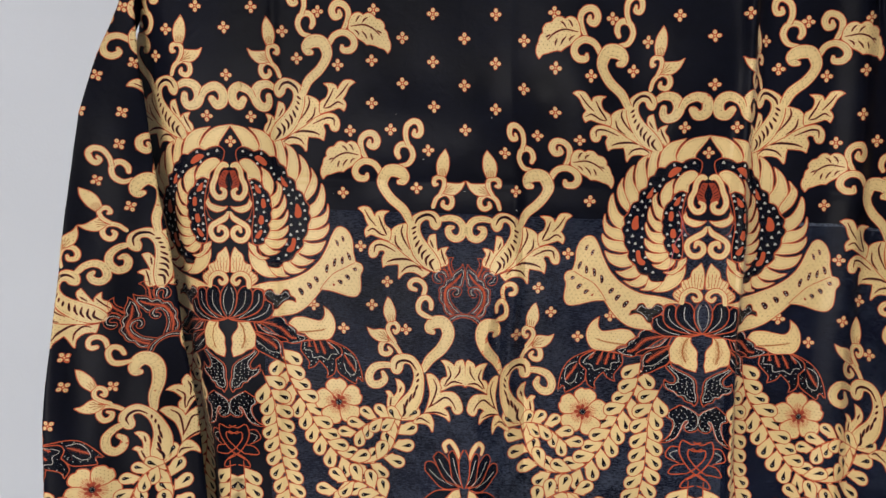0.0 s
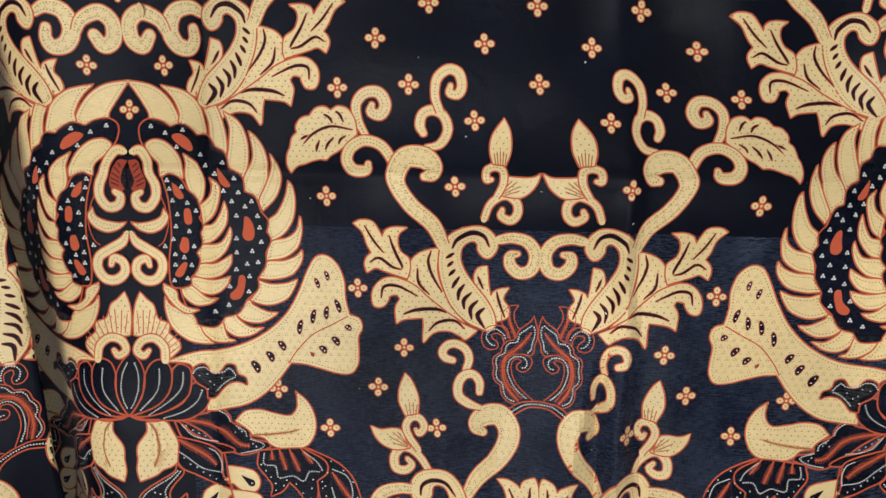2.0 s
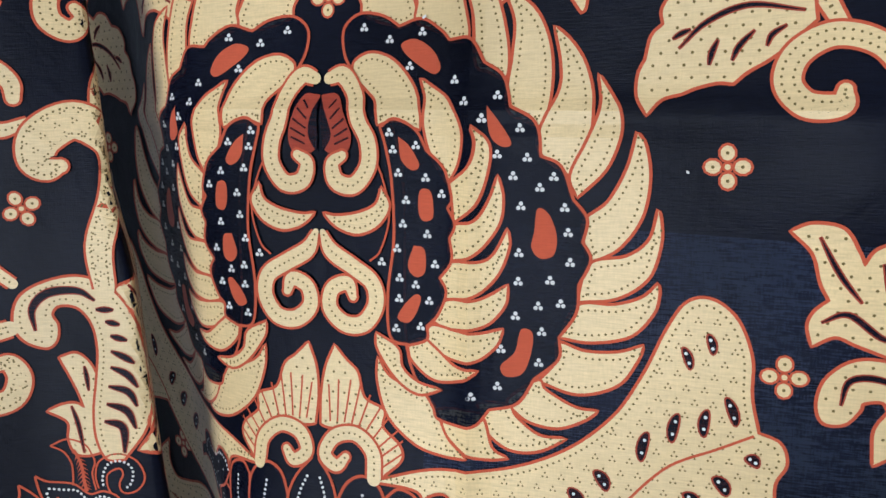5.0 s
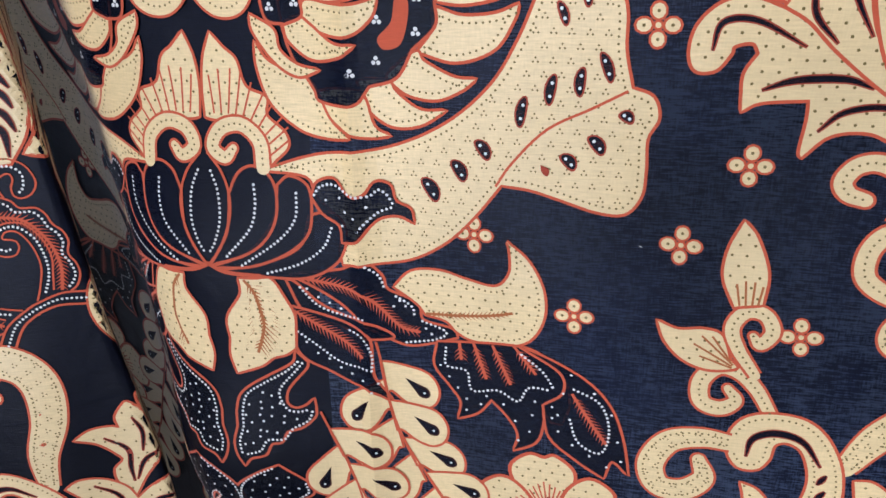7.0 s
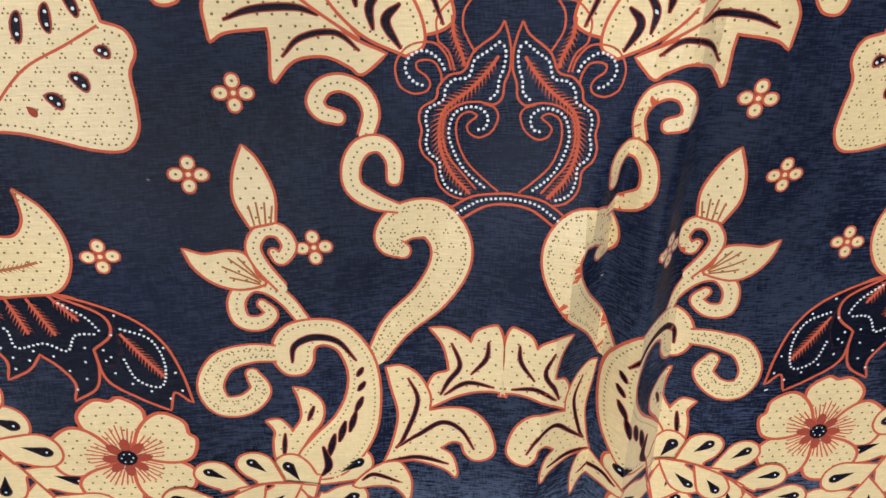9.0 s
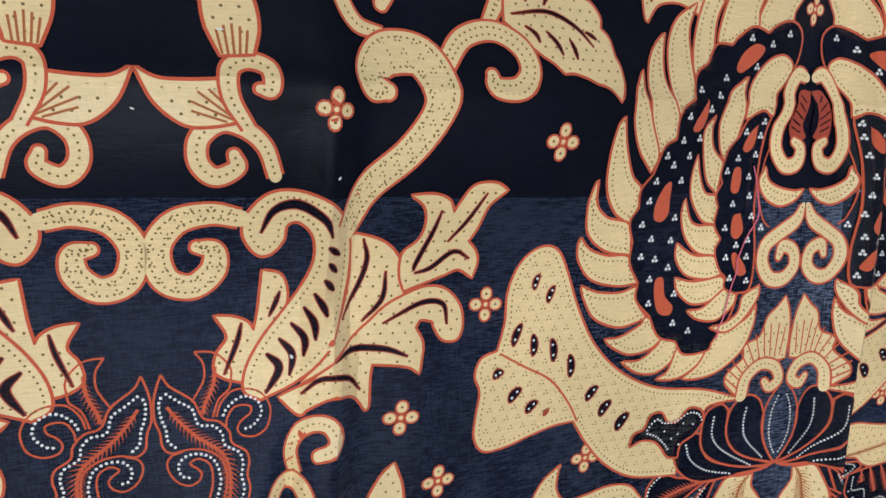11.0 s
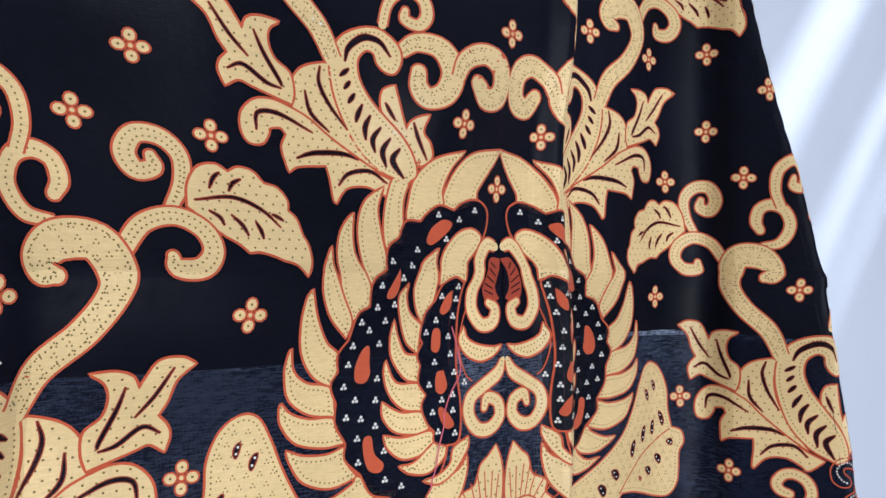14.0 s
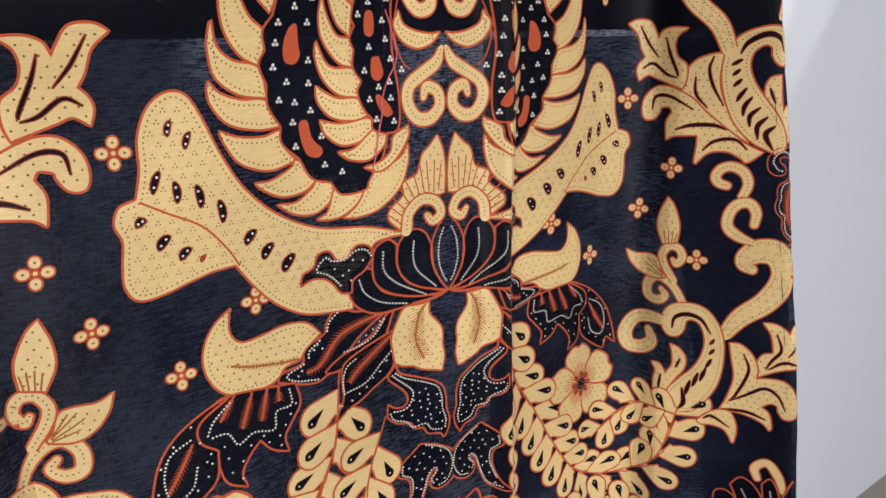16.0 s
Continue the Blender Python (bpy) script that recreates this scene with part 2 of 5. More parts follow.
def drape(u, v):
    """Where the point u, v (cm along and up the cloth) hangs, in metres: arrays of x, y, z."""
    lean = -0.16 * (v - 6) * ease(1, -7, u)
    x, y = np.interp(u - lean, FINE, FX) + lean, np.interp(u - lean, FINE, FY)
    x = np.where(u < -7, np.maximum(x, np.interp(v, EDGE_Z, EDGE_OUT) + 1.5), x)
    back = past(u - 89.0 - np.interp(v, REACH_V, REACH), 0.3)
    x, y = x - 0.25 * back, y + 1.8 * back
    y = y + bulge(u, v)
    x, y = x + 0.6 * ease(77, 84, u) - 0.7 * ease(89.5, 92, u), y - 0.5 * ease(89.5, 92, u)
    x = x - 0.6 * ease(58, 64, u) * ease(68, 66, u) * ease(22, 28, v) + 0.5 * ease(69, 71, u) * ease(78, 74, u) * ease(20, 27, v) + 0.6 * ease(64, 68, u) * ease(75, 72, u) * ease(8, 0, v)
    low = ease(10, -1, v)
    # a tuck that opens downwards beside the middle motif
    s = u - 40.6 - 0.09 * np.minimum(v - 4, 0)
    x = x - 0.45 * ease(-2.6, 2.6, s) - 0.75 * low * ease(-5.6, 3.0, s)
    ridge, slot = np.interp(v, (-12, -6, -2, 2.4, 6.5), (36.2, 36.8, 37.5, 38.5, 39.8)), np.interp(v, (-12, -7, -2, 2, 6), (40.4, 40.3, 39.8, 39.8, 40.6))
    lip = np.interp(v, (-11, -6, 0, 6, 12), (41.8, 41.8, 42.1, 42.4, 41.4))
    rim = lip + np.interp(v, (-8, 0, 6), (2.6, 1.8, 1.2))
    open_low = ease(8, -2, v)
    y = y + open_low * (-1.4 * hat(u, ridge, 6.5, slot - ridge) + 0.6 * hat(u, slot, slot - ridge, lip - slot)) + (0.4 + 0.6 * open_low) * ease(24, 12, v) * (-1.4 * hat(u, lip, lip - slot, rim - lip) + 0.9 * hat(u, rim, rim - lip, 2.6))
    # pressed creases from the folded bale
    y = y - (0.2 + 0.25 * ease(26, 12, v)) * np.exp(-(np.abs(u - 41.0) / 0.8)) - 0.42 * np.exp(-(np.abs(v - 20.3) / 0.5)) - 0.4 * np.exp(-(np.abs(u - 7.1) / 0.6))
    # soft waves of the hanging cotton
    y = y + 0.12 * np.sin(u * 0.23 + 0.6 * np.sin(v * 0.09)) + 0.10 * np.sin(u * 0.41 + v * 0.07 + 1.0) + 0.05 * np.sin(v * 0.35 + u * 0.22) * np.sin(u * 0.13)
    x = x + 0.4 * np.exp(-((u - 40.5) / 3) ** 2 - ((v - 22) / 6) ** 2) + 0.4 * np.exp(-((u - 50) / 6) ** 2 - ((v - 21.5) / 3.5) ** 2)
    z = v - 0.0275 * u - 0.85 * np.exp(-((u - 52) / 11) ** 2 - ((v - 33) / 8) ** 2)
    return LEFT_AXIS + (x + pull(PULL_X, u, v)) / 100, PLANE + y / 100, 1.07 + (z + pull(PULL_Z, u, v)) / 100


STEP, RISE = HALF / 68, 0.5
GRID0, COLUMNS, ROWS_UP = -48 * STEP, 277, int((TOP - BOTTOM) / RISE) + 1
GRID = np.stack(drape(*np.meshgrid(GRID0 + STEP * np.arange(COLUMNS), BOTTOM + RISE * np.arange(ROWS_UP))), -1)
GRID_N = np.cross(np.gradient(GRID, axis=1), np.gradient(GRID, axis=0))
GRID_N /= np.linalg.norm(GRID_N, axis=-1, keepdims=True)


def on_grid(grid, grid_n, fi, fj, lift):
    """Points of a sheet between the threads of its grid, lifted off it by a hair."""
    fi, fj = np.clip(fi, 0, grid.shape[1] - 1.001), np.clip(fj, 0, grid.shape[0] - 1.001)
    i, j = np.floor(fi + 1e-4).astype(int).clip(0, grid.shape[1] - 2), np.floor(fj + 1e-4).astype(int).clip(0, grid.shape[0] - 2)
    s, r = (fi - i)[:, None], (fj - j)[:, None]
    p = (grid[j, i] * (1 - s) + grid[j, i + 1] * s) * (1 - r) + (grid[j + 1, i] * (1 - s) + grid[j + 1, i + 1] * s) * r
    n = (grid_n[j, i] * (1 - s) + grid_n[j, i + 1] * s) * (1 - r) + (grid_n[j + 1, i] * (1 - s) + grid_n[j + 1, i + 1] * s) * r
    return p + n * lift[:, None]


def lay(u, v, lift):
    """The print on the main sheet: its points, and which of them lie on the sheet."""
    fi, fj = (u - GRID0) / STEP, (v - BOTTOM) / RISE
    ok = (fi > 0.4) & (fi < COLUMNS - 1.4) & (v > BOTTOM + 0.3) & (v < TOP - 0.3)
    return on_grid(GRID, GRID_N, fi, fj, lift), ok


WRAP, SIDE_COLUMNS, SIDE_ROWS = 6.0, 71, int((TOP - BOTTOM) / RISE) + 1


def side_drape(x, z):
    """Where the side panel hangs; past its edges it turns back behind itself."""
    inner, outer = np.interp(z, EDGE_Z, EDGE_IN), np.interp(z, EDGE_Z, EDGE_OUT)
    r, l = past(x - inner, 0.16), past(outer - x, 0.3)
    y = -4.53 + 0.402 * (x + 12) + 0.049 * z + 0.16 * np.sin(z * 0.21 + x * 0.5) + 0.12 * np.sin(x * 0.9 - z * 0.1)
    y = y - 0.5 * ease(-16, -24, x) * ease(14, -20, z) * np.sin((x + 24) * 0.8)
    return LEFT_AXIS + (x - 1.75 * r + 1.35 * l) / 100, PLANE + (y + 0.35 * r + 1.2 * l) / 100, 1.07 + z / 100


SIDE_Z = BOTTOM + RISE * np.arange(SIDE_ROWS)
SIDE_X = [np.interp(SIDE_Z, EDGE_Z, EDGE_IN) + WRAP, np.interp(SIDE_Z, EDGE_Z, EDGE_OUT) - WRAP]
SIDE_Q = np.linspace(1, 0, SIDE_COLUMNS)
SIDE = np.stack(side_drape(SIDE_X[0][:, None] * SIDE_Q + SIDE_X[1][:, None] * (1 - SIDE_Q), SIDE_Z[:, None] + 0 * SIDE_Q), -1)[:, ::-1]
SIDE_N = np.cross(np.gradient(SIDE, axis=1), np.gradient(SIDE, axis=0))
SIDE_N /= np.linalg.norm(SIDE_N, axis=-1, keepdims=True)


def lay_side(u, v, lift):
    """The print on the side panel, where the cotton hangs at a slant."""
    x, z = 20.47 + 0.844 * u - 0.502 * v, 13.48 + 0.502 * u + 0.844 * v
    right, left = np.interp(z, SIDE_Z, SIDE_X[0]), np.interp(z, SIDE_Z, SIDE_X[1])
    q = (x - left) / (right - left)
    ok = (q > 0.02) & (q < 0.98) & (z > BOTTOM + 0.3) & (z < TOP - 0.3) & (u < -8)
    return on_grid(SIDE, SIDE_N, q * (SIDE_COLUMNS - 1), (z - BOTTOM) / RISE, lift), ok


def mesh_from(name, verts, faces, mats, index, parent=None):
    data = bpy.data.meshes.new(name)
    data.from_pydata(verts, [], faces)
    for m in mats:
        data.materials.append(m)
    data.polygons.foreach_set("material_index", np.array(index, dtype=np.int32))
    ob = new(name, data)
    ob.parent = parent
    return ob


cloth = tagged(new("batik_cloth"), "black batik cotton cloth, cream and rust print, hanging in folds", "cloth")


def sheet(name, grid, grid_n, back, mat, parent):
    points = grid - back * grid_n
    h, w = points.shape[:2]
    faces = [(j * w + i, j * w + i + 1, j * w + w + i + 1, j * w + w + i) for j in range(h - 1) for i in range(w - 1)]
    ob = mesh_from(name, points.reshape(-1, 3).tolist(), faces, [mat], [0] * len(faces), parent)
    ob.data.polygons.foreach_set("use_smooth", np.ones(len(faces), dtype=bool))
    return ob


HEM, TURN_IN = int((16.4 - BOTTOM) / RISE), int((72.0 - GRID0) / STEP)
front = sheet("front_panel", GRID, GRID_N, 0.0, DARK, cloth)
# the cotton lies double above its turned-in hem; shade there and along the left fold is put into its colour
front.data.materials.append(SHADED)
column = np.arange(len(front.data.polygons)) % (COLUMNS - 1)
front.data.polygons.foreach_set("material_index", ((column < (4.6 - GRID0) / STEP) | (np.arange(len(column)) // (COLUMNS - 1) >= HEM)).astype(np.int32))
sheet("side_panel", SIDE, SIDE_N, 0.0, SHADED, cloth)
sheet("side_lining", GRID[:HEM, TURN_IN:-14], GRID_N[:HEM, TURN_IN:-14], 0.008, DARK, cloth)
sheet("back_panel", GRID[HEM:, 4:-14], GRID_N[HEM:, 4:-14], 0.008, SHADED, cloth)


# ---- the print: a pen that draws on the cloth ----
class Pen:
    def __init__(self, flip=1, du=0.0, dv=0.0, grow=1.0):
        self.verts, self.lift, self.faces, self.ink, self.small = [], [], [], [], []
        self.level, self.flip, self.du, self.dv, self.grow = 1, flip, du, dv, grow
        self.ox = self.oy = 0.0
        self.slant, self.rise = None, 0.0
        self.piece, self.names, self.now = [], [""], 0

    def begin(self, name):
        """What is drawn from here on is a piece of its own; no name: back to the main one."""
        if name:
            self.names.append(name)
        self.now = len(self.names) - 1 if name else 0

    def place(self, flip, origin, target):
        self.flip, self.ox, self.oy, self.du, self.dv = flip, origin[0], origin[1], target[0], target[1]
        return self

    def read(self, text):
        pts = []
        for word in text.split():
            sharp = word.endswith("!")
            q = [float(s) for s in word.rstrip("!").split(",")]
            du, dv = q[0] - self.ox, q[1] - self.oy
            if self.slant:
                (a, b, c), (d, e, f) = self.slant
                q[0], q[1] = a * du + b * dv + c, d * du + e * dv + f
            else:
                q[0], q[1] = self.flip * du + self.du, dv + self.dv + self.rise * max(dv - 3.5, 0)
            pts.append((q, sharp))
        return pts

    def face(self, pts, ink, level=None, slope=0.0, tiny=False):
        base = len(self.verts)
        level = self.level if level is None else level
        self.verts += [(p[0], p[1]) for p in pts]
        self.lift += [level + slope] * len(pts)
        self.faces.append(tuple(range(base, base + len(pts))))
        self.ink.append(INK_ORDER.index(ink))
        self.small.append(tiny)
        self.piece.append(self.now)

    def fill(self, poly, ink):
        for tri in tessellate([[Vector((p[0], p[1], 0)) for p in poly]]):
            self.face([poly[i] for i in tri], ink)

    def band(self, path, w0, w1, ink, closed=False):
        """A strip beside a path, from w0 to w1 off it (numbers or one per point)."""
        n = len(path)
        w0, w1 = np.broadcast_to(w0, n), np.broadcast_to(w1, n)
        nor = normals(path, closed)
        a, b = path + nor * w0[:, None], path + nor * w1[:, None]
        for i in range(n if closed else n - 1):
            j = (i + 1) % n
            self.face([a[i], a[j], b[j], b[i]], ink, slope=0.4 * i / n)

    def disc(self, p, r, ink, sides=6, stretch=1.0, turn=0.0):
        c, s = math.cos(turn), math.sin(turn)
        ring = [(r * stretch * math.cos(k * math.tau / sides), r * math.sin(k * math.tau / sides)) for k in range(sides)]
        self.face([(p[0] + x * c - y * s, p[1] + x * s + y * c) for x, y in ring], ink, tiny=r < 0.2)

    def shape(self, ink, marks, text, rim="red", rim_width=0.19):
        poly = closed_curve(self.read(text))
        if area(poly) < 0:
            poly = poly[::-1]
        self.band(poly, -0.08, rim_width - 0.09, rim, closed=True)
        self.level += 1
        self.fill(inset(poly, 0.03), ink)
        self.level += 1
        self.mark(poly, marks)

    def mark(self, poly, marks):
        if "e" in marks:
            ring = inset(poly, 0.27)
            for p in spaced(np.vstack([ring, ring[:1]]), 0.27):
                if inside(p, poly):
                    self.disc(p, 0.056, "olive", 5)
        if "d" in marks or "t" in marks:
            lo, hi = poly.min(0), poly.max(0)
            core = inset(poly, 0.42 if "e" in marks else 0.16)
            step = 0.56 if "d" in marks else 0.68
            for row, y in enumerate(np.arange(lo[1], hi[1], step * 0.8)):
                for x in np.arange(lo[0] + (row % 2) * step / 2, hi[0], step):
                    if inside((x, y), core):
                        if "d" in marks:
                            self.disc((x, y), 0.066, "olive", 5)
                        else:
                            for k in range(3):
                                self.disc((x + 0.11 * math.sin(k * 2.094), y + 0.11 * math.cos(k * 2.094)), 0.052, "olive", 4)
        self.level += 1

    def patch(self, ink, text):
        poly = closed_curve(self.read(text))
        self.fill(poly, ink)
        self.level += 1

    def scroll(self, ink, marks, text):
        pts = [q for q, _ in self.read(text)]
        path = open_curve(np.array(pts), 7)
        xy, half = path[:, :2], path[:, 2] / 2
        for extra, colour in ((0.115, "red"), (0.0, ink)):
            w = half + extra
            self.band(xy, -w, w, colour)
            for end, other in ((0, 1), (-1, -2)) if extra == 0 else ((-1, -2),):
                d = xy[end] - xy[other]
                a0 = math.atan2(d[1], d[0])
                arc = [(xy[end][0] + w[end] * math.cos(a0 + s), xy[end][1] + w[end] * math.sin(a0 + s)) for s in np.linspace(-math.pi / 2, math.pi / 2, 9)]
                self.face(arc, colour, slope=0.4)
            self.level += 1
        nor = normals(xy, False)
        wide = half.max() > 0.8
        if "e" in marks:
            for side in (-1, 1) if half.max() > 0.42 else (0,):
                off = np.maximum(half - 0.24, 0)[:, None] * side
                for p in spaced(xy + nor * off, 0.27):
                    self.disc(p, 0.056, "olive", 5)
        if "t" in marks:
            lanes = (-0.45, 0.0, 0.45) if wide else (-0.3, 0.3)
            for n, lane in enumerate(lanes):
                for p in spaced(xy + nor * (half * lane * 1.35)[:, None], 0.72, 0.3 * (n % 2)):
                    for k in range(3):
                        self.disc((p[0] + 0.11 * math.sin(k * 2.094), p[1] + 0.11 * math.cos(k * 2.094)), 0.052, "olive", 4)
        self.level += 1

    def line(self, ink, width, text):
        path = open_curve(np.array([q for q, _ in self.read(text)]), 6)
        self.band(path, -width / 2, width / 2, ink)
        self.level += 1

    def cut(self, width, text):
        """A dark slit, thin at both ends, with a rust edge."""
        path = open_curve(np.array([q for q, _ in self.read(text)]), 7)
        s = np.linspace(0, 1, len(path))
        w = width / 2 * np.sin(np.pi * np.clip(0.04 + 0.93 * s, 0, 1)) ** 0.95
        self.band(path, -w - 0.055, w + 0.055, "brick")
        self.level += 1
        self.band(path, -w, w, "dark")
        self.level += 1

    def barbs(self, ink, length, text):
        path = open_curve(np.array([q for q, _ in self.read(text)]), 8)
        self.band(path, -0.07, 0.07, ink)
        line = spaced(path, 0.2)
        for i in range(1, len(line) - 1):
            d = line[i + 1] - line[i - 1]
            d = d / (np.linalg.norm(d) + 1e-9)
            n = np.array((-d[1], d[0]))
            size = length * (0.45 + 0.55 * math.sin(math.pi * (0.12 + 0.8 * i / len(line))))
            for side in (-1, 1):
                tip = line[i] + d * size * 0.75 + n * side * size * 0.8
                self.face([line[i] - d * 0.06, line[i] + d * 0.06, tip], ink, slope=0.2 + 0.1 * side, tiny=True)
        self.level += 1

    def beads(self, text):
        for p in spaced(open_curve(np.array([q for q, _ in self.read(text)]), 8), 0.21):
            self.disc(p, 0.07, "white", 6)
        self.level += 1

    def specks(self, text):
        for q, _ in self.read(text):
            self.disc(q, 0.068, "white", 6)
        self.level += 1

    def triads(self, text):
        for q, _ in self.read(text):
            for k in range(3):
                self.disc((q[0] + 0.12 * math.sin(k * 2.094), q[1] + 0.12 * math.cos(k * 2.094)), 0.095, "white", 6)
        self.level += 1

    def eye(self, u, v, a, b, turn):
        v += self.rise * max(v - 3.5, 0)
        c, s = math.cos(radians(turn)), math.sin(radians(turn))
        side = self.flip
        for grow, ink in ((0.075, "brick"), (0.0, "dark")):
            ring = []
            for k in range(14):
                q = k * math.tau / 14
                x, y = (0.44 * a + grow) * math.cos(q), (0.36 * b + grow) * math.sin(q)
                y += 0.16 * b * (1 - (2 * x / a) ** 2) - 0.08 * b
                ring.append((u + side * (x * c - y * s), v + x * s + y * c))
            self.face(ring, ink)
            self.level += 1
        for k in (-0.2, 0.2):
            self.disc((u + k * a * c, v + k * a * s), 0.07, "white", 6)
        self.level += 1

    def leaflet(self, base, d, n, size):
        """One leaflet of a spray: from the stem at base, outwards and along the stem."""
        e, f = 0.74 * d + 0.67 * n, 0.74 * n - 0.67 * d
        long, wide = 1.85 * size, 1.06 * size

        def at(s, r):
            return base + e * long * s + f * wide * r
        pts = [at(0, 0), at(0.3, 0.27), at(0.62, 0.5), at(0.88, 0.36), at(1.0, -0.02), at(0.92, -0.38), at(0.68, -0.52), at(0.42, -0.5), base + d * size * 0.95]
        poly = closed_curve([((p[0], p[1]), k in (0, 8)) for k, p in enumerate(pts)], 4)
        if area(poly) < 0:
            poly = poly[::-1]
        self.band(poly, -0.06, 0.10, "red", closed=True)
        self.level += 1
        self.fill(inset(poly, 0.03), "cream")
        self.level += 1
        for grow, colour in ((0.04, "edge"), (0.0, "dark")):
            drop = [at(0.42, 0.0)] + [at(0.74 + s * (0.115 + grow * 0.5), r * (0.125 + grow)) for s, r in ((-0.6, 0.7), (0.2, 1.0), (0.8, 0.6), (1.0, 0.0), (0.8, -0.6), (0.2, -1.0), (-0.6, -0.7))]
            drop = closed_curve([((p[0], p[1]), k == 0) for k, p in enumerate(drop)], 3)
            self.fill(drop if area(drop) > 0 else drop[::-1], colour)
            self.level += 1
        self.disc(at(0.78, 0.0), 0.065, "white", 6)
        self.level += 1

    def spray(self, size, text):
        path = open_curve(np.array([q for q, _ in self.read(text)]), 10)
        line = spaced(path, size * 1.22)
        ground = self.level
        for i in range(len(line) - 1, -1, -1):
            d = line[min(i + 1, len(line) - 1)] - line[max(i - 1, 0)]
            d = d / np.linalg.norm(d)
            n = np.array((-d[1], d[0]))
            for side in (-1, 1):
                self.level = ground + 6 * ((2 * i + (side > 0)) % 4)
                base = line[i] + d * size * (0.0 if side > 0 else 0.55)
                self.leaflet(base, d, n * side, size)
        self.level = ground + 26
        self.band(path, -0.06, 0.06, "red")
        self.level += 1

    def rosette(self, u, v, r):
        c = np.array((u, v))
        for k in range(5):
            a = math.pi / 2 + 0.14 + k * math.tau / 5
            e, n = np.array((math.cos(a), math.sin(a))), np.array((-math.sin(a), math.cos(a)))
            pts = [c + e * 0.1 * r, c + e * 0.45 * r + n * 0.34 * r, c + e * 0.8 * r + n * 0.42 * r, c + e * 1.0 * r + n * 0.16 * r, c + e * 0.95 * r - n * 0.05 * r,
                   c + e * 0.98 * r - n * 0.2 * r, c + e * 0.75 * r - n * 0.42 * r, c + e * 0.45 * r - n * 0.34 * r]
            poly = closed_curve([((p[0], p[1]), j == 0) for j, p in enumerate(pts)], 5)
            if area(poly) < 0:
                poly = poly[::-1]
            self.band(poly, -0.05, 0.15, "red", closed=True)
            self.level += 1
            self.fill(inset(poly, 0.03), "cream")
            self.level += 1
            self.mark(poly, "d")
            for s in range(-3, 4):
                g = a + s * 0.15
                w = np.array((math.cos(g), math.sin(g)))
                self.band(np.array([c + w * 0.25 * r, c + w * (0.58 - 0.03 * abs(s)) * r]), -0.04, 0.04, "red")
            self.level += 1
        for k in range(8):
            a = k * math.tau / 8
            self.disc(c + 0.22 * r * np.array((math.cos(a), math.sin(a))), 0.075 * r, "brick", 8, 1.7, a)
        self.level += 1
        self.disc(c, 0.14 * r, "dark", 10)
        self.level += 1
        for k in range(6):
            self.disc(c + 0.08 * r * np.array((math.cos(k * 1.047), math.sin(k * 1.047))), 0.05, "white", 5)
        self.level += 1

    def blossom(self, u, v, size=0.84):
        """A small flower of four round petals."""
        turn = random.uniform(-0.08, 0.08)
        for grow, ink in ((0.09, "red"), (0.0, "cream")):
            for k in range(4):
                a = turn + k * math.pi / 2
                self.disc((u + 0.60 * size * math.cos(a), v + 0.60 * size * math.sin(a)), 0.29 * size + grow, ink, 10, 1.12, a)
            self.level += 1
        self.disc((u, v), 0.24 * size, "red", 8)
        self.level += 1
        self.disc((u, v), 0.13 * size, "cream", 8)
        for k in range(4):
            a = turn + k * math.pi / 2
            self.disc((u + 0.60 * size * math.cos(a), v + 0.60 * size * math.sin(a)), 0.085 * size, "olive", 5)
        self.level += 1


from mathutils.geometry import tessellate_polygon as tessellate


def catmull(p0, p1, p2, p3, s):
    return 0.5 * (2 * p1 + (p2 - p0) * s + (2 * p0 - 5 * p1 + 4 * p2 - p3) * s * s + (3 * p1 - p0 - 3 * p2 + p3) * s ** 3)


def open_curve(pts, steps):
    p = np.vstack([2 * pts[0] - pts[1], pts, 2 * pts[-1] - pts[-2]])
    out = [catmull(p[i], p[i + 1], p[i + 2], p[i + 3], s / steps) for i in range(len(pts) - 1) for s in range(steps)]
    return np.array(out + [pts[-1]])


def closed_curve(marked, steps=6):
    pts, sharp = [np.array(q[:2], dtype=float) for q, _ in marked], [s for _, s in marked]
    n, out = len(pts), []
    for i in range(n):
        j = (i + 1) % n
        p0 = 2 * pts[i] - pts[j] if sharp[i] else pts[i - 1]
        p3 = 2 * pts[j] - pts[i] if sharp[j] else pts[(j + 1) % n]
        out += [catmull(p0, pts[i], pts[j], p3, s / steps) for s in range(steps)]
    return np.array(out)


def area(poly):
    q = np.roll(poly, -1, 0)
    return 0.5 * np.sum(poly[:, 0] * q[:, 1] - q[:, 0] * poly[:, 1])


def normals(path, closed):
    """Unit normals to the right of the way along a path (outwards on a ring that runs anticlockwise)."""
    if closed:
        d = np.roll(path, -1, 0) - np.roll(path, 1, 0)
    else:
        d = np.gradient(path, axis=0)
    d = d / (np.linalg.norm(d, axis=1, keepdims=True) + 1e-9)
    return np.stack([d[:, 1], -d[:, 0]], 1)


def inset(poly, w):
    return poly - normals(poly, True) * w


def inside(p, poly):
    x, y = poly[:, 0], poly[:, 1]
    x2, y2 = np.roll(x, -1), np.roll(y, -1)
    hit = (y > p[1]) != (y2 > p[1])
    return np.count_nonzero(hit & (p[0] < (x2 - x) * (p[1] - y) / (y2 - y + 1e-12) + x)) % 2 == 1


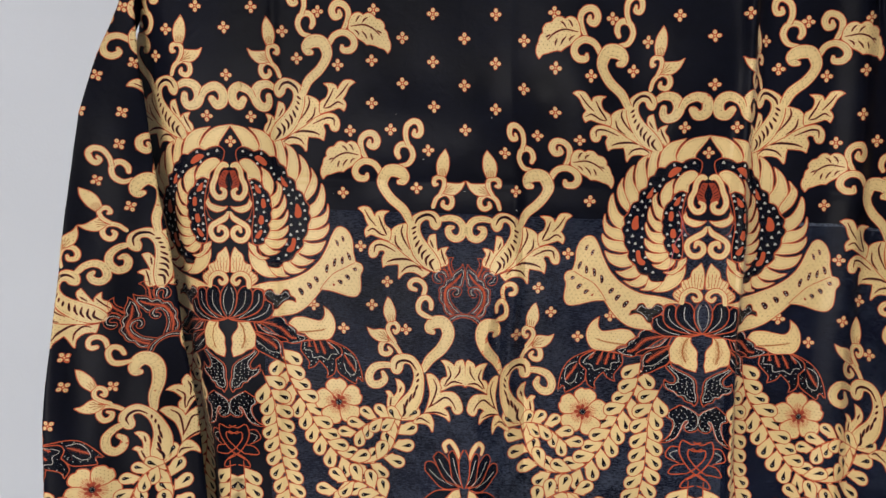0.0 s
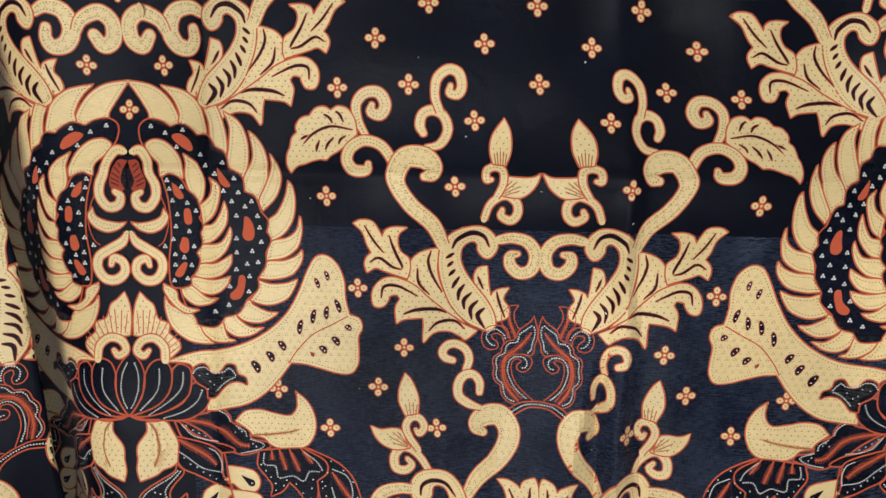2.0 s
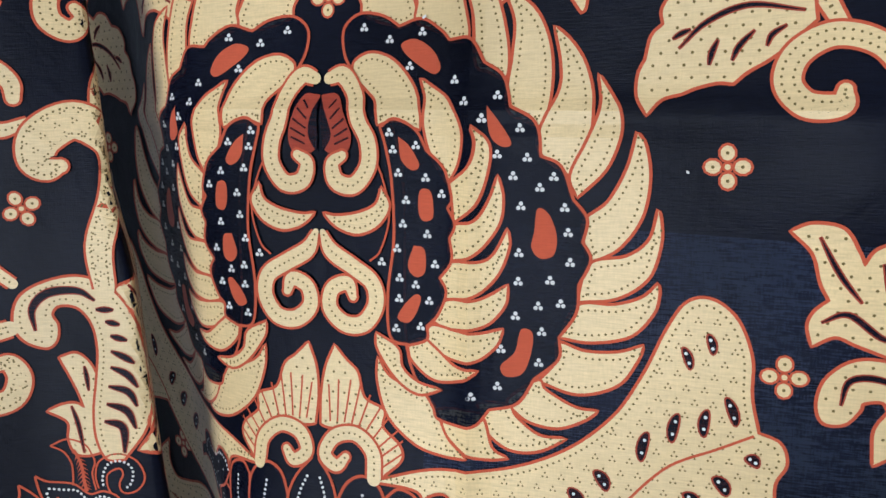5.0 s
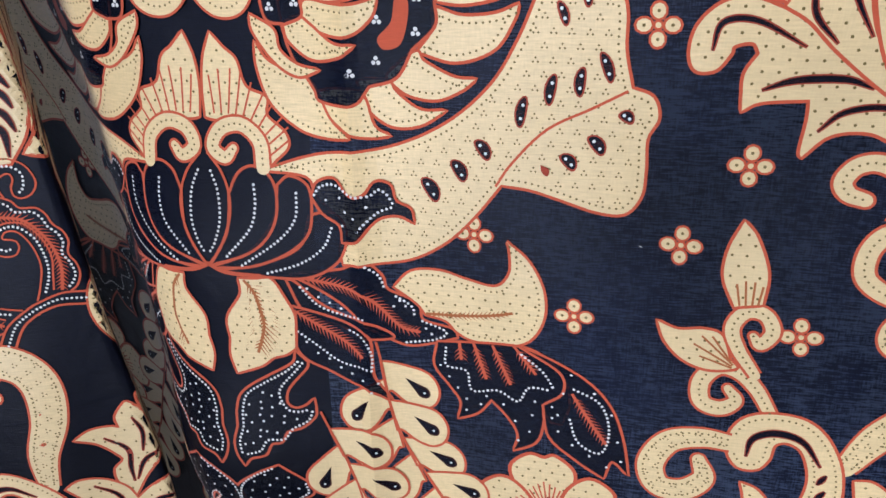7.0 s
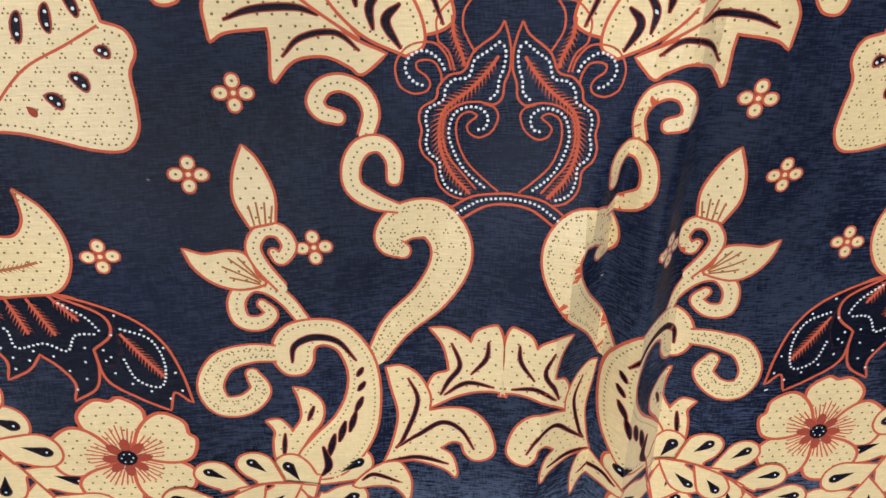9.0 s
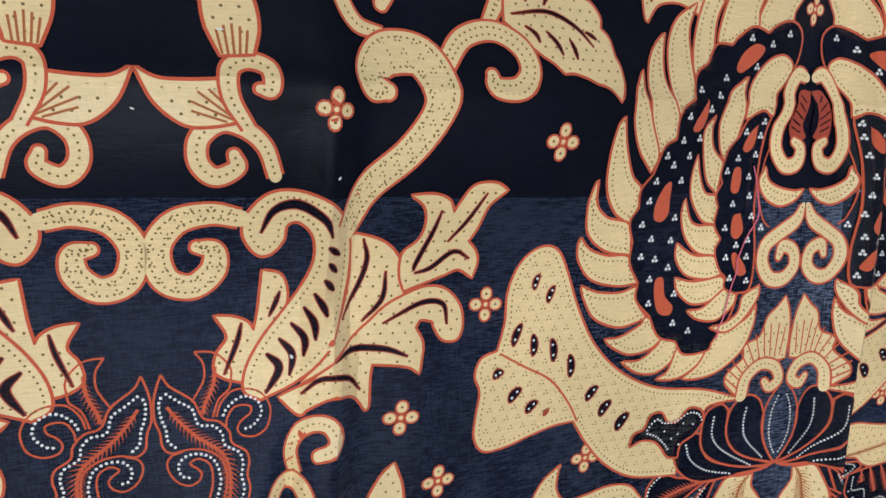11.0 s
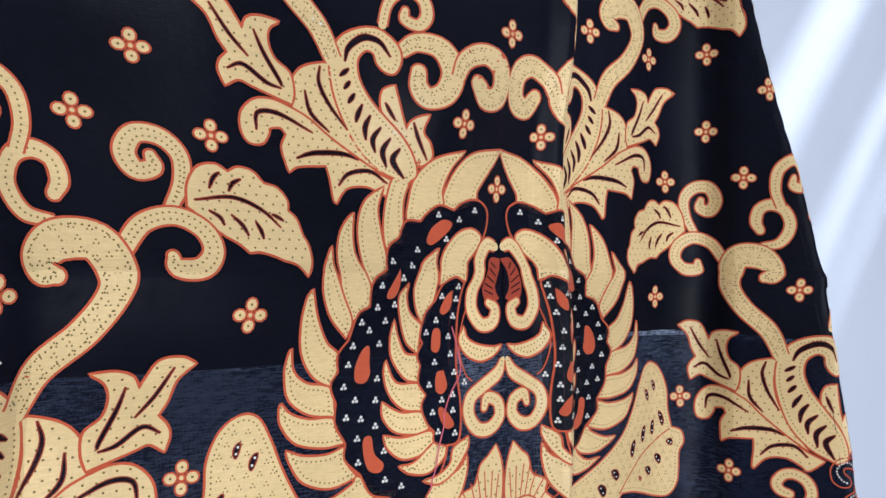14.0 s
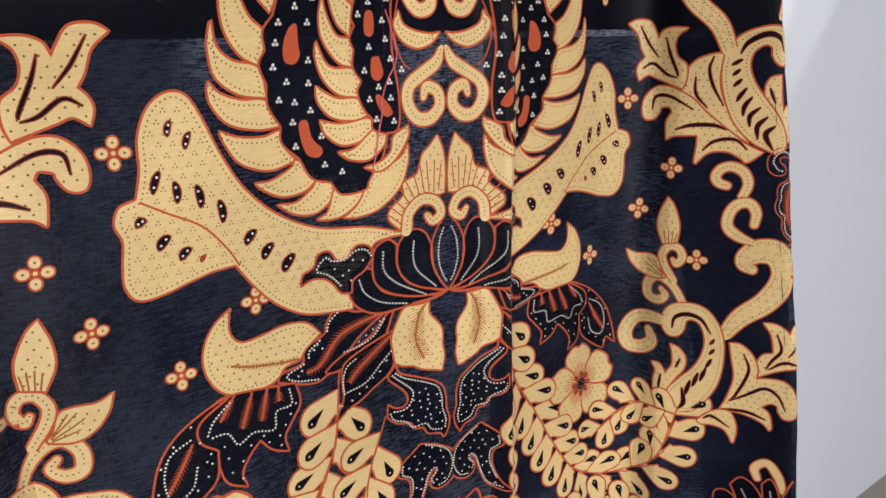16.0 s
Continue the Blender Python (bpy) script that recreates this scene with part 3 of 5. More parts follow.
def spaced(path, step, start=0.0):
    seg = np.linalg.norm(np.diff(path, axis=0), axis=1)
    run = np.concatenate([[0], np.cumsum(seg)])
    s = np.arange(start + step / 2, run[-1], step)
    return np.stack([np.interp(s, run, path[:, 0]), np.interp(s, run, path[:, 1])], 1)


def sliced(pen):
    """The pen's faces, piece by piece, cut along the threads of the sheet, so that the print bends with the folds."""
    out = []
    for number, name in enumerate(pen.names):
        mine = [k for k, n in enumerate(pen.piece) if n == number]
        if not mine:
            continue
        bm = bmesh.new()
        lift = bm.verts.layers.float.new("lift")
        for k in mine:
            if pen.small[k]:
                continue
            vs = []
            for i in pen.faces[k]:
                v = bm.verts.new((pen.verts[i][0], pen.verts[i][1], 0))
                v[lift] = pen.lift[i]
                vs.append(v)
            bm.faces.new(vs).material_index = pen.ink[k]
        if bm.verts:
            us, ws = [v.co.x for v in bm.verts], [v.co.y for v in bm.verts]
            for k in range(math.ceil(min(us) / STEP), math.floor(max(us) / STEP) + 1):
                bmesh.ops.bisect_plane(bm, geom=bm.verts[:] + bm.edges[:] + bm.faces[:], plane_co=(k * STEP, 0, 0), plane_no=(1, 0, 0), dist=1e-5)
            for k in range(math.ceil(min(ws) / RISE), math.floor(max(ws) / RISE) + 1):
                bmesh.ops.bisect_plane(bm, geom=bm.verts[:] + bm.edges[:] + bm.faces[:], plane_co=(0, k * RISE, 0), plane_no=(0, 1, 0), dist=1e-5)
        bm.verts.index_update()
        verts = [(v.co.x, v.co.y, v[lift]) for v in bm.verts]
        faces = [tuple(v.index for v in f.verts) for f in bm.faces]
        ink = [f.material_index for f in bm.faces]
        bm.free()
        for k in mine:
            if pen.small[k]:
                base = len(verts)
                verts += [(*pen.verts[i], pen.lift[i]) for i in pen.faces[k]]
                faces.append(tuple(range(base, base + len(pen.faces[k]))))
                ink.append(pen.ink[k])
        out.append((name, np.array(verts), faces, np.array(ink)))
    return out


LAYER = 0.000013


def stamp(name, made, axis, side, parent, label="", laid=lay):
    """Lays a sliced drawing on the cloth, mirrored or not, beside an axis of the pattern: its main piece, with the others under it."""
    main = None
    for piece, verts, faces, ink in made:
        u, v = axis + side * verts[:, 0], verts[:, 1]
        place, ok = laid(u, v, 0.0003 + LAYER * verts[:, 2])
        keep = [k for k, f in enumerate(faces) if all(ok[i] for i in f)]
        if len(keep) < 3:
            continue
        used = sorted({i for k in keep for i in faces[k]})
        renum = {i: n for n, i in enumerate(used)}
        fs = [tuple(renum[i] for i in (faces[k] if side > 0 else faces[k][::-1])) for k in keep]
        ob = mesh_from(piece if main and piece else name, place[used].tolist(), fs, [INK[k] for k in INK_ORDER], ink[keep], main or parent)
        if main is None:
            main = ob
            if label:
                ob["label"] = label
    return main


# ---- the motifs, in cm beside an axis of the pattern and above the lotus base ----
def medallion(pen):
    pen.shape("cream", "e", "-0.11,27.83! 0.80,26.56 1.65,25.22 1.89,24.57 3.61,24.00! 4.35,24.33 4.16,25.26 3.29,26.57 1.94,27.45")
    pen.begin("feather")
    pen.shape("cream", "e", "2.82,27.45! 3.83,26.43 4.43,25.14 4.40,24.22 5.46,23.74 5.99,23.33! 6.86,23.39 6.72,24.51 6.21,25.87 4.91,26.95")
    pen.begin("feather")
    pen.shape("cream", "e", "5.95,26.73! 6.59,25.63 7.10,24.39 7.25,22.38 7.74,22.06! 8.45,21.84 8.49,23.16 8.07,24.91 7.46,26.03")
    pen.begin("feather")
    pen.shape("cream", "e", "8.31,25.30! 8.79,24.03 8.73,22.72 8.58,20.64 9.85,19.91! 10.19,20.36 10.34,22.08 10.11,23.47 9.49,24.55")
    pen.begin("feather")
    pen.shape("cream", "e", "10.41,23.75! 10.70,22.30 10.63,21.23 9.89,19.70 9.96,18.83 11.08,18.02! 11.85,19.55 11.95,21.04 11.63,22.30 11.08,23.15")
    pen.begin("feather")
    pen.shape("cream", "e", "12.17,21.89! 12.28,20.63 11.74,19.34 11.12,18.02 11.40,17.17! 12.50,18.30 13.03,19.60 13.03,20.44 12.71,21.06")
    pen.begin("feather")
    pen.shape("cream", "e", "13.67,19.73! 13.31,18.35 12.60,17.03 11.67,16.15 11.90,14.60! 13.03,15.24 13.89,16.49 14.16,17.98 13.99,19.22")
    pen.begin("feather")
    pen.shape("cream", "e", "14.52,16.85! 14.20,15.66 13.36,14.95 11.95,14.54 11.50,13.02! 13.03,13.29 14.20,14.17 14.62,15.49 14.62,16.34")
    pen.begin("feather")
    pen.shape("cream", "e", "14.58,13.99! 13.99,13.39 12.93,13.00 11.50,12.85 10.83,11.51! 12.05,11.43 13.57,11.82 14.42,12.79 14.62,13.57")
    pen.begin("feather")
    pen.shape("cream", "e", "14.10,11.50! 13.14,11.12 11.83,11.02 10.76,11.27 10.71,10.48 10.02,9.60! 11.60,9.25 13.14,9.79 13.89,10.88")
    pen.begin("feather")
    pen.shape("cream", "e", "12.41,8.63! 11.48,8.68 10.30,9.24 9.95,9.61 8.84,8.79 8.71,8.50! 9.56,7.88 10.77,7.73 11.83,8.17")
    pen.begin("feather")
    pen.shape("cream", "e", "11.17,7.33! 10.04,7.31 9.07,7.97 8.71,8.43 7.59,8.43 7.51,8.23! 7.81,7.27 8.80,6.56 10.03,6.65")
    pen.begin("feather")
    pen.shape("cream", "e", "8.74,6.15! 8.05,6.55 7.50,7.98 5.78,7.87 5.77,7.58! 6.14,6.79 7.03,6.18 7.91,6.04")
    pen.begin("feather")
    pen.shape("cream", "e", "7.02,5.98! 6.14,6.66 5.65,7.62 5.15,8.33 3.45,8.96 2.81,9.78! 2.84,8.68 3.39,7.23 4.70,6.19 6.00,5.90")
    pen.begin("dotted_band")
    pen.shape("dark", "", "1.56,22.00! 1.01,22.95 0.93,24.03 1.67,24.62 2.78,24.48 3.61,24.00! 4.67,24.26 5.59,23.74 5.99,23.33! 6.99,23.32 7.54,22.39! 8.33,21.84 8.69,20.64! 9.73,20.02 9.91,18.72! 10.74,18.32 11.23,17.05! 11.78,16.33 11.62,15.40! 11.95,14.71 11.50,13.69! 11.43,12.58 10.76,11.50! 10.75,10.60 9.79,9.69! 9.09,8.57 7.91,8.18! 7.20,7.40 5.75,7.45 5.50,7.88! 4.23,10.41 4.06,17.42 2.94,21.31")
    pen.patch("red", "3.77,23.30 4.43,23.46 5.23,22.99 5.63,22.26 5.31,21.99 4.60,22.37 3.92,22.90")
    pen.patch("red", "7.75,20.68! 8.34,19.97 8.74,19.22 8.34,19.09 7.87,19.52")
    pen.patch("red", "9.83,16.63 10.29,16.44 10.62,15.59 10.50,14.81 9.94,14.65 9.60,15.07 9.71,15.74")
    pen.patch("red", "9.22,11.66 9.69,11.60 9.68,10.81 9.33,9.86 8.63,9.65 8.39,10.08 8.98,10.72")
    pen.triads("1.90,24.02 3.18,23.47 4.73,23.73 4.19,22.32 6.32,21.71 6.83,20.82 8.15,21.07 7.56,20.17 9.11,19.82 8.15,18.75 9.39,18.65 8.81,17.90 10.47,17.92 9.91,17.47 9.15,16.70 10.92,16.71 11.07,15.73 9.09,14.80 11.17,14.54 9.08,13.63 10.38,13.76 10.83,12.85 9.92,12.68 8.99,12.20 10.08,11.64 8.40,10.77 9.98,10.35 7.20,8.67 8.27,9.19")
    pen.begin("feather")
    pen.shape("cream", "e", "1.56,22.00 1.52,22.59 2.31,22.95 3.41,22.60 4.37,21.57 4.79,20.43 4.80,19.75! 3.51,20.05 2.86,19.91! 2.70,20.84 2.14,21.42")
    pen.begin("feather")
    pen.shape("cream", "e", "4.75,21.80! 5.03,20.89 5.01,19.75 5.32,18.63 6.06,17.53! 6.55,18.46 6.67,19.81 6.04,20.91 5.27,21.47")
    pen.begin("feather")
    pen.shape("cream", "e", "7.15,19.87! 7.28,19.16 7.03,18.25 6.18,17.53! 6.30,16.86 6.41,15.96! 7.27,16.69 7.75,18.07 7.80,19.18")
    pen.begin("feather")
    pen.shape("cream", "e", "8.18,17.91! 7.86,16.95 7.26,16.01 6.34,15.77 6.16,15.02 6.27,14.34! 7.24,14.65 8.21,15.86 8.40,16.99")
    pen.begin("feather")
    pen.shape("cream", "e", "8.63,15.77! 8.08,14.72 7.48,14.33 6.27,14.23 5.77,13.60 6.00,12.70! 7.22,12.93 8.19,13.82 8.67,14.99")
    pen.begin("feather")
    pen.shape("cream", "e", "8.65,13.46! 7.94,13.00 7.22,12.70 6.00,12.58 5.37,11.70! 6.24,11.45 7.69,11.72 8.53,12.61")
    pen.begin("feather")
    pen.shape("cream", "e", "8.47,11.62! 7.45,11.35 6.48,11.36 5.37,11.47 5.12,10.86! 5.98,10.26 7.20,10.17 8.16,10.86")
    pen.begin("feather")
    pen.shape("cream", "e", "7.44,9.78! 6.47,9.85 5.49,10.55 4.99,10.84 4.28,10.53! 4.49,9.85 5.49,9.15 6.71,9.30")
    pen.begin("feather")
    pen.shape("cream", "e", "5.81,8.73! 4.78,8.91 4.01,9.48 3.79,10.31 2.75,10.87! 2.84,10.15 3.72,8.98 4.76,8.42")
    pen.begin("dotted_band")
    pen.shape("dark", "", "3.00,19.80! 3.64,20.12 4.55,19.74 5.07,18.84! 5.81,18.19 6.11,17.53! 6.25,16.86 6.05,16.50! 6.41,15.84 6.16,15.25! 6.27,14.34 5.72,13.55! 6.01,12.93 5.62,11.96 5.12,11.44! 5.12,10.86 4.36,10.54! 3.47,10.79 3.35,12.68 3.65,15.06 3.54,17.39 3.28,18.77")
    pen.patch("red", "3.79,19.44! 4.30,19.04 4.77,18.26 4.44,18.01 3.93,18.45")
    pen.patch("red", "4.81,17.18 5.31,17.14 5.43,16.12 5.00,15.90 4.76,16.30")
    pen.patch("red", "4.54,14.85! 5.04,14.70 5.07,13.77 4.64,13.50 4.27,13.94")
    pen.patch("red", "4.63,12.75 4.88,12.59 4.62,11.86 4.24,11.47 3.78,11.65 4.12,12.28")
    pen.triads("3.39,19.58 3.54,18.85 4.61,19.05 3.80,17.87 5.07,17.70 5.81,17.06 4.18,16.73 4.04,15.72 5.17,15.34 3.77,14.65 3.04,14.02 5.53,14.09 3.88,13.39 4.64,13.15 3.86,12.49 5.26,12.51 3.72,11.17 4.87,11.37")
    pen.line("red", 0.09, "2.63,18.63 3.15,17.37 3.40,15.98 2.99,14.54 2.46,14.02")
    pen.patch("brick", "0.04,21.14! 0.80,21.16 1.25,20.34 1.55,19.40 1.30,18.69 0.49,18.65 0.13,18.88!")
    pen.patch("dark", "0.04,21.03! 0.45,20.08 0.55,19.37 0.14,18.64!")
    pen.line("dark", 0.09, "0.81,20.92 0.51,20.56")
    pen.line("dark", 0.09, "1.05,20.57 0.58,20.13")
    pen.line("dark", 0.09, "1.26,20.15 0.65,19.73")
    pen.line("dark", 0.09, "1.41,19.75 0.72,19.38")
    pen.line("dark", 0.09, "1.42,19.35 0.73,19.04")
    pen.begin("feather")
    pen.scroll("cream", "e", "0.34,21.87,0.53 1.02,22.00,0.73 1.66,21.17,0.68 1.93,20.12,0.67 2.35,19.20,0.71 2.37,18.15,0.71 1.71,17.29,0.71 0.85,17.43,0.72 0.63,18.18,0.60 1.11,18.56,0.40")
    pen.begin("feather")
    pen.shape("cream", "e", "0.22,16.01! 0.89,15.93 1.97,16.12 2.76,16.53 3.02,17.24! 3.41,16.45 2.88,15.59 1.95,15.17 1.15,15.30 0.62,15.60")
    pen.begin("feather")
    pen.scroll("cream", "e", "0.17,15.16,0.29 0.60,14.35,0.69 1.66,13.71,0.72 2.58,13.08,0.71 2.75,12.14,0.71 2.16,11.24,0.72 1.23,11.14,0.73 0.50,11.79,0.69 0.62,12.65,0.65 1.38,12.97,0.60 1.64,12.39,0.36")

def fan_leaf(pen):
    pen.shape("cream", "d", "0.66,10.09! 1.27,9.46 1.81,8.99 2.18,7.90 3.12,7.46 3.11,6.71 3.91,6.02 4.03,5.40 3.37,4.73 3.11,4.41! 2.70,5.43 1.87,6.38 0.59,6.41 0.15,6.50! 0.09,7.76 0.24,9.03")
    pen.line("red", 0.085, "0.59,6.66 0.42,8.30")
    pen.line("red", 0.085, "0.94,6.69 0.90,8.57")
    pen.line("red", 0.085, "1.28,6.69 1.50,8.62")
    pen.line("red", 0.085, "1.62,6.61 1.98,8.45")
    pen.line("red", 0.085, "1.95,6.51 2.47,8.06")
    pen.line("red", 0.085, "2.29,6.36 3.02,7.64")
    pen.line("red", 0.085, "2.61,6.05 3.41,7.20")
    pen.line("red", 0.085, "2.83,5.69 3.86,6.68")
    pen.line("red", 0.085, "2.99,5.33 4.09,6.24")
    pen.line("red", 0.085, "3.10,4.91 4.12,5.71")
    pen.begin("curl")
    pen.scroll("cream", "e", "2.84,4.44,0.62 2.70,5.56,0.62 1.87,6.25,0.59 0.88,6.05,0.60 0.45,5.26,0.56 1.04,4.80,0.51 1.46,5.22,0.34")

def bone_wing(pen):
    pen.rise = 0.05
    pen.shape("cream", "et", "2.84,4.30! 5.37,5.06 8.53,5.52 11.08,6.61 12.99,8.20 14.12,9.97 14.96,11.82 15.67,12.90 16.57,13.09 17.49,12.44 18.05,11.10 18.12,9.68 18.44,8.33! 19.24,8.04 19.49,7.28 19.13,6.48 19.16,5.33 19.06,4.27 18.45,3.51 17.33,3.51 15.74,3.94 14.58,4.22 13.41,4.31! 12.19,2.79 10.91,1.51 9.32,0.60 7.46,0.29 6.28,0.20! 6.20,1.00 6.52,2.06 5.28,3.29 4.80,4.13")
    pen.line("red", 0.11, "13.17,4.24 13.88,5.26 15.24,6.62 16.96,7.50 18.30,8.21")
    pen.eye(10.36, 3.91, 1.24, 0.75, -60)
    pen.eye(11.63, 4.79, 1.07, 0.68, -60)
    pen.eye(12.65, 5.70, 0.99, 0.62, -55)
    pen.eye(14.23, 7.25, 1.35, 0.50, 80)
    pen.eye(15.37, 8.13, 1.31, 0.48, 80)
    pen.eye(16.50, 8.46, 1.20, 0.47, 85)
    pen.eye(17.47, 9.03, 1.26, 0.46, -70)
    pen.eye(17.23, 6.16, 0.94, 0.62, -50)
    pen.eye(16.15, 5.45, 0.82, 0.59, -45)
    pen.eye(18.31, 7.27, 0.60, 0.52, -30)
    pen.eye(15.77, 10.84, 0.95, 0.37, -70)
    pen.eye(16.62, 11.46, 0.84, 0.36, -75)
    pen.patch("brick", "15.03,5.26! 15.37,5.12 15.33,4.83 15.10,4.96")
    pen.begin("crest")
    pen.shape("dark", "", "5.02,3.28! 5.31,3.91 6.11,4.11 6.73,3.46 7.38,3.49 7.93,4.09 8.58,3.98 8.80,3.31 9.43,2.97 9.56,2.33! 8.90,2.63 8.11,2.51 7.57,2.10 7.01,1.42 6.35,1.27! 6.26,2.05 5.51,2.54")
    pen.beads("5.08,3.28 5.44,3.74 6.10,3.86 6.86,3.47 7.64,3.50 8.05,3.77 8.42,3.54 8.66,3.13")
    pen.beads("8.66,3.02 8.00,2.76 7.45,2.30 6.98,1.76")
    pen.specks("5.67,3.17 6.33,3.32 6.56,2.70 6.94,2.46 7.49,2.99 6.39,2.05")

def lotus(pen):
    pen.shape("dark", "", "4.85,2.39! 5.77,2.60 6.40,2.18 6.48,1.27 5.89,0.19 4.53,-0.52 2.46,-0.48 0.73,-0.31! 2.77,0.13 4.38,0.96")
    pen.begin("petal")
    pen.shape("dark", "", "3.48,3.72! 4.01,4.11 4.79,3.76 4.95,2.77 4.68,1.49 3.58,0.55 1.97,-0.04 0.32,-0.15! 2.03,0.63 3.15,1.96 3.40,2.97")
    pen.begin("petal")
    pen.shape("dark", "", "1.21,3.24! 1.64,4.12 2.31,4.47 2.97,4.19 3.34,3.47 3.29,2.22 2.72,1.18 1.75,0.49 0.19,-0.03! 1.00,1.35 1.19,2.38")
    pen.line("red", 0.12, "0.15,5.00 0.82,4.20 1.18,3.24 1.18,2.13 0.69,0.81 0.05,-0.05")
    pen.beads("0.27,4.28 0.64,3.33 0.71,2.09 0.43,1.05 0.07,0.44")
    pen.beads("2.35,3.79 2.39,2.69 2.09,1.67 0.93,0.36")
    pen.beads("4.30,3.50 4.20,2.25 3.37,1.20 1.57,-0.06")
    pen.beads("5.87,1.98 5.42,0.98 4.33,0.16 2.73,-0.36")
    pen.line("red", 0.19, "-0.06,-0.00 0.86,-0.38 2.46,-0.48")
    pen.begin("petal")
    pen.shape("cream", "d", "1.39,-0.65! 2.16,-0.65 2.91,-0.64 3.40,-1.50 3.76,-2.42 3.73,-3.29 3.63,-4.25! 3.16,-4.60 2.53,-4.81 1.96,-5.25 1.15,-5.57 0.66,-5.75! 0.45,-4.79 0.58,-3.80! 0.54,-2.98 0.73,-2.42 1.35,-1.54 1.44,-1.09")
    pen.barbs("brown", 0.96, "1.62,-0.71 2.05,-1.32 2.24,-2.22 2.29,-3.16 1.84,-4.55")

def tail_leaves(pen):
    pen.shape("dark", "", "3.77,-0.39! 5.08,-0.24 6.13,-0.08 7.21,0.36 7.96,-0.30 8.18,-0.99 9.48,-1.62 9.71,-2.46 11.04,-2.77 11.29,-3.18! 10.20,-3.59 9.09,-3.85 8.28,-3.61 7.24,-2.91 5.99,-1.77 4.76,-0.93")
    pen.barbs("red", 0.53, "4.01,-0.52 6.07,-0.92 7.35,-1.45 8.60,-2.84 9.54,-3.12")
    pen.begin("leaf")
    pen.shape("dark", "", "3.61,-0.67! 3.99,-0.80 4.94,-1.79 5.94,-2.36 7.25,-2.76 8.29,-3.45 7.19,-3.51 5.89,-2.95 4.35,-2.38")
    pen.begin("leaf")
    pen.shape("dark", "", "3.48,-1.95! 4.88,-2.37 6.43,-2.94 7.19,-3.51 7.24,-4.73 7.32,-5.65 7.84,-6.54 8.10,-6.99! 7.00,-6.28 6.18,-6.00 5.12,-5.41 4.08,-4.81 3.64,-3.90")
    pen.barbs("red", 0.55, "3.59,-2.10 4.82,-2.97 6.08,-3.85 6.84,-4.59")
    pen.beads("3.60,-3.14 4.45,-3.88 5.71,-4.94 7.07,-5.20")
    pen.beads("4.11,-0.94 4.92,-1.93 5.94,-2.36 7.00,-2.48")
    pen.beads("7.20,0.22 7.82,-0.30 8.04,-0.99")
    pen.beads("8.43,-1.26 9.20,-1.78 9.31,-2.21")
    pen.beads("9.57,-2.48 10.76,-2.95 10.21,-3.44 8.83,-3.72")
    pen.beads("7.20,-5.34 7.26,-4.42 6.92,-3.52 6.14,-3.10")
    pen.specks("4.48,-1.08 4.97,-1.50 5.46,-1.78 5.97,-2.06 4.18,-3.89 4.66,-4.50 5.17,-4.79 5.68,-5.25 6.21,-5.54 6.75,-5.83 7.45,-5.95 7.84,-6.39 7.14,-6.43 8.68,-1.53 8.93,-1.80 8.39,-1.83 9.82,-2.89 10.08,-3.16")
    pen.begin("leaf")
    pen.shape("cream", "ed", "8.45,-0.83! 9.29,-0.00 10.61,0.15 11.88,-0.14 13.14,-0.28 13.76,0.46 13.76,1.51 13.64,1.89! 14.61,1.07 15.23,-0.18 15.26,-1.53 14.66,-2.73 13.64,-3.21 12.08,-3.22 11.30,-2.89 10.78,-2.36 9.85,-2.16! 9.48,-1.62")
    pen.barbs("brown", 0.33, "9.86,-2.10 11.32,-2.02 12.88,-1.78 13.89,-1.49")
    pen.begin("leaf")
    pen.shape("dark", "", "10.34,-3.52! 10.16,-4.79 10.82,-5.77 11.36,-6.61 11.21,-7.55! 12.18,-7.08 12.81,-6.28! 13.54,-6.99 14.09,-7.94 13.89,-8.85! 14.90,-8.24 15.22,-7.27 15.24,-6.15! 15.53,-6.92 16.05,-7.03! 16.39,-5.88 16.09,-4.49 15.18,-3.50 13.90,-3.18")
    pen.begin("leaf")
    pen.shape("dark", "", "14.15,-3.14! 15.69,-3.70 17.22,-4.59 18.28,-5.84 18.87,-7.48 19.18,-9.22! 18.43,-8.60 18.10,-9.59! 16.90,-8.90 15.55,-7.81 15.24,-6.15! 16.12,-5.35 15.96,-4.23")
    pen.barbs("red", 0.45, "11.37,-3.40 11.43,-4.34")
    pen.barbs("red", 0.44, "12.03,-3.32 12.59,-5.21")
    pen.barbs("red", 0.44, "12.92,-3.31 13.73,-5.32")
    pen.barbs("red", 0.44, "13.90,-3.18 14.89,-4.55")
    pen.barbs("red", 0.43, "16.50,-5.29 17.31,-6.59 18.13,-7.76")
    pen.beads("10.74,-3.68 10.71,-4.73 11.66,-4.90 11.92,-5.91 13.13,-5.72 14.06,-6.15 14.57,-5.33 15.61,-5.29")
    pen.beads("14.16,-3.51 15.20,-4.35 15.73,-5.27")
    pen.beads("16.49,-5.00 17.77,-5.64 18.22,-7.01 17.90,-8.25 16.86,-7.85 16.42,-6.61")
    pen.specks("10.43,-4.76 10.83,-5.32 11.23,-5.87 11.64,-6.41 11.63,-7.02 12.32,-6.60 12.59,-6.11 13.40,-6.42 13.95,-7.22 14.10,-8.25 14.62,-7.69 14.73,-6.77 14.85,-6.01 15.63,-6.16 15.90,-6.55 16.12,-5.35 16.46,-4.29 17.49,-5.12 18.29,-6.13 18.62,-7.52 18.81,-8.53 18.20,-8.95 17.40,-8.50 16.61,-8.05 15.94,-7.43 15.65,-6.75")

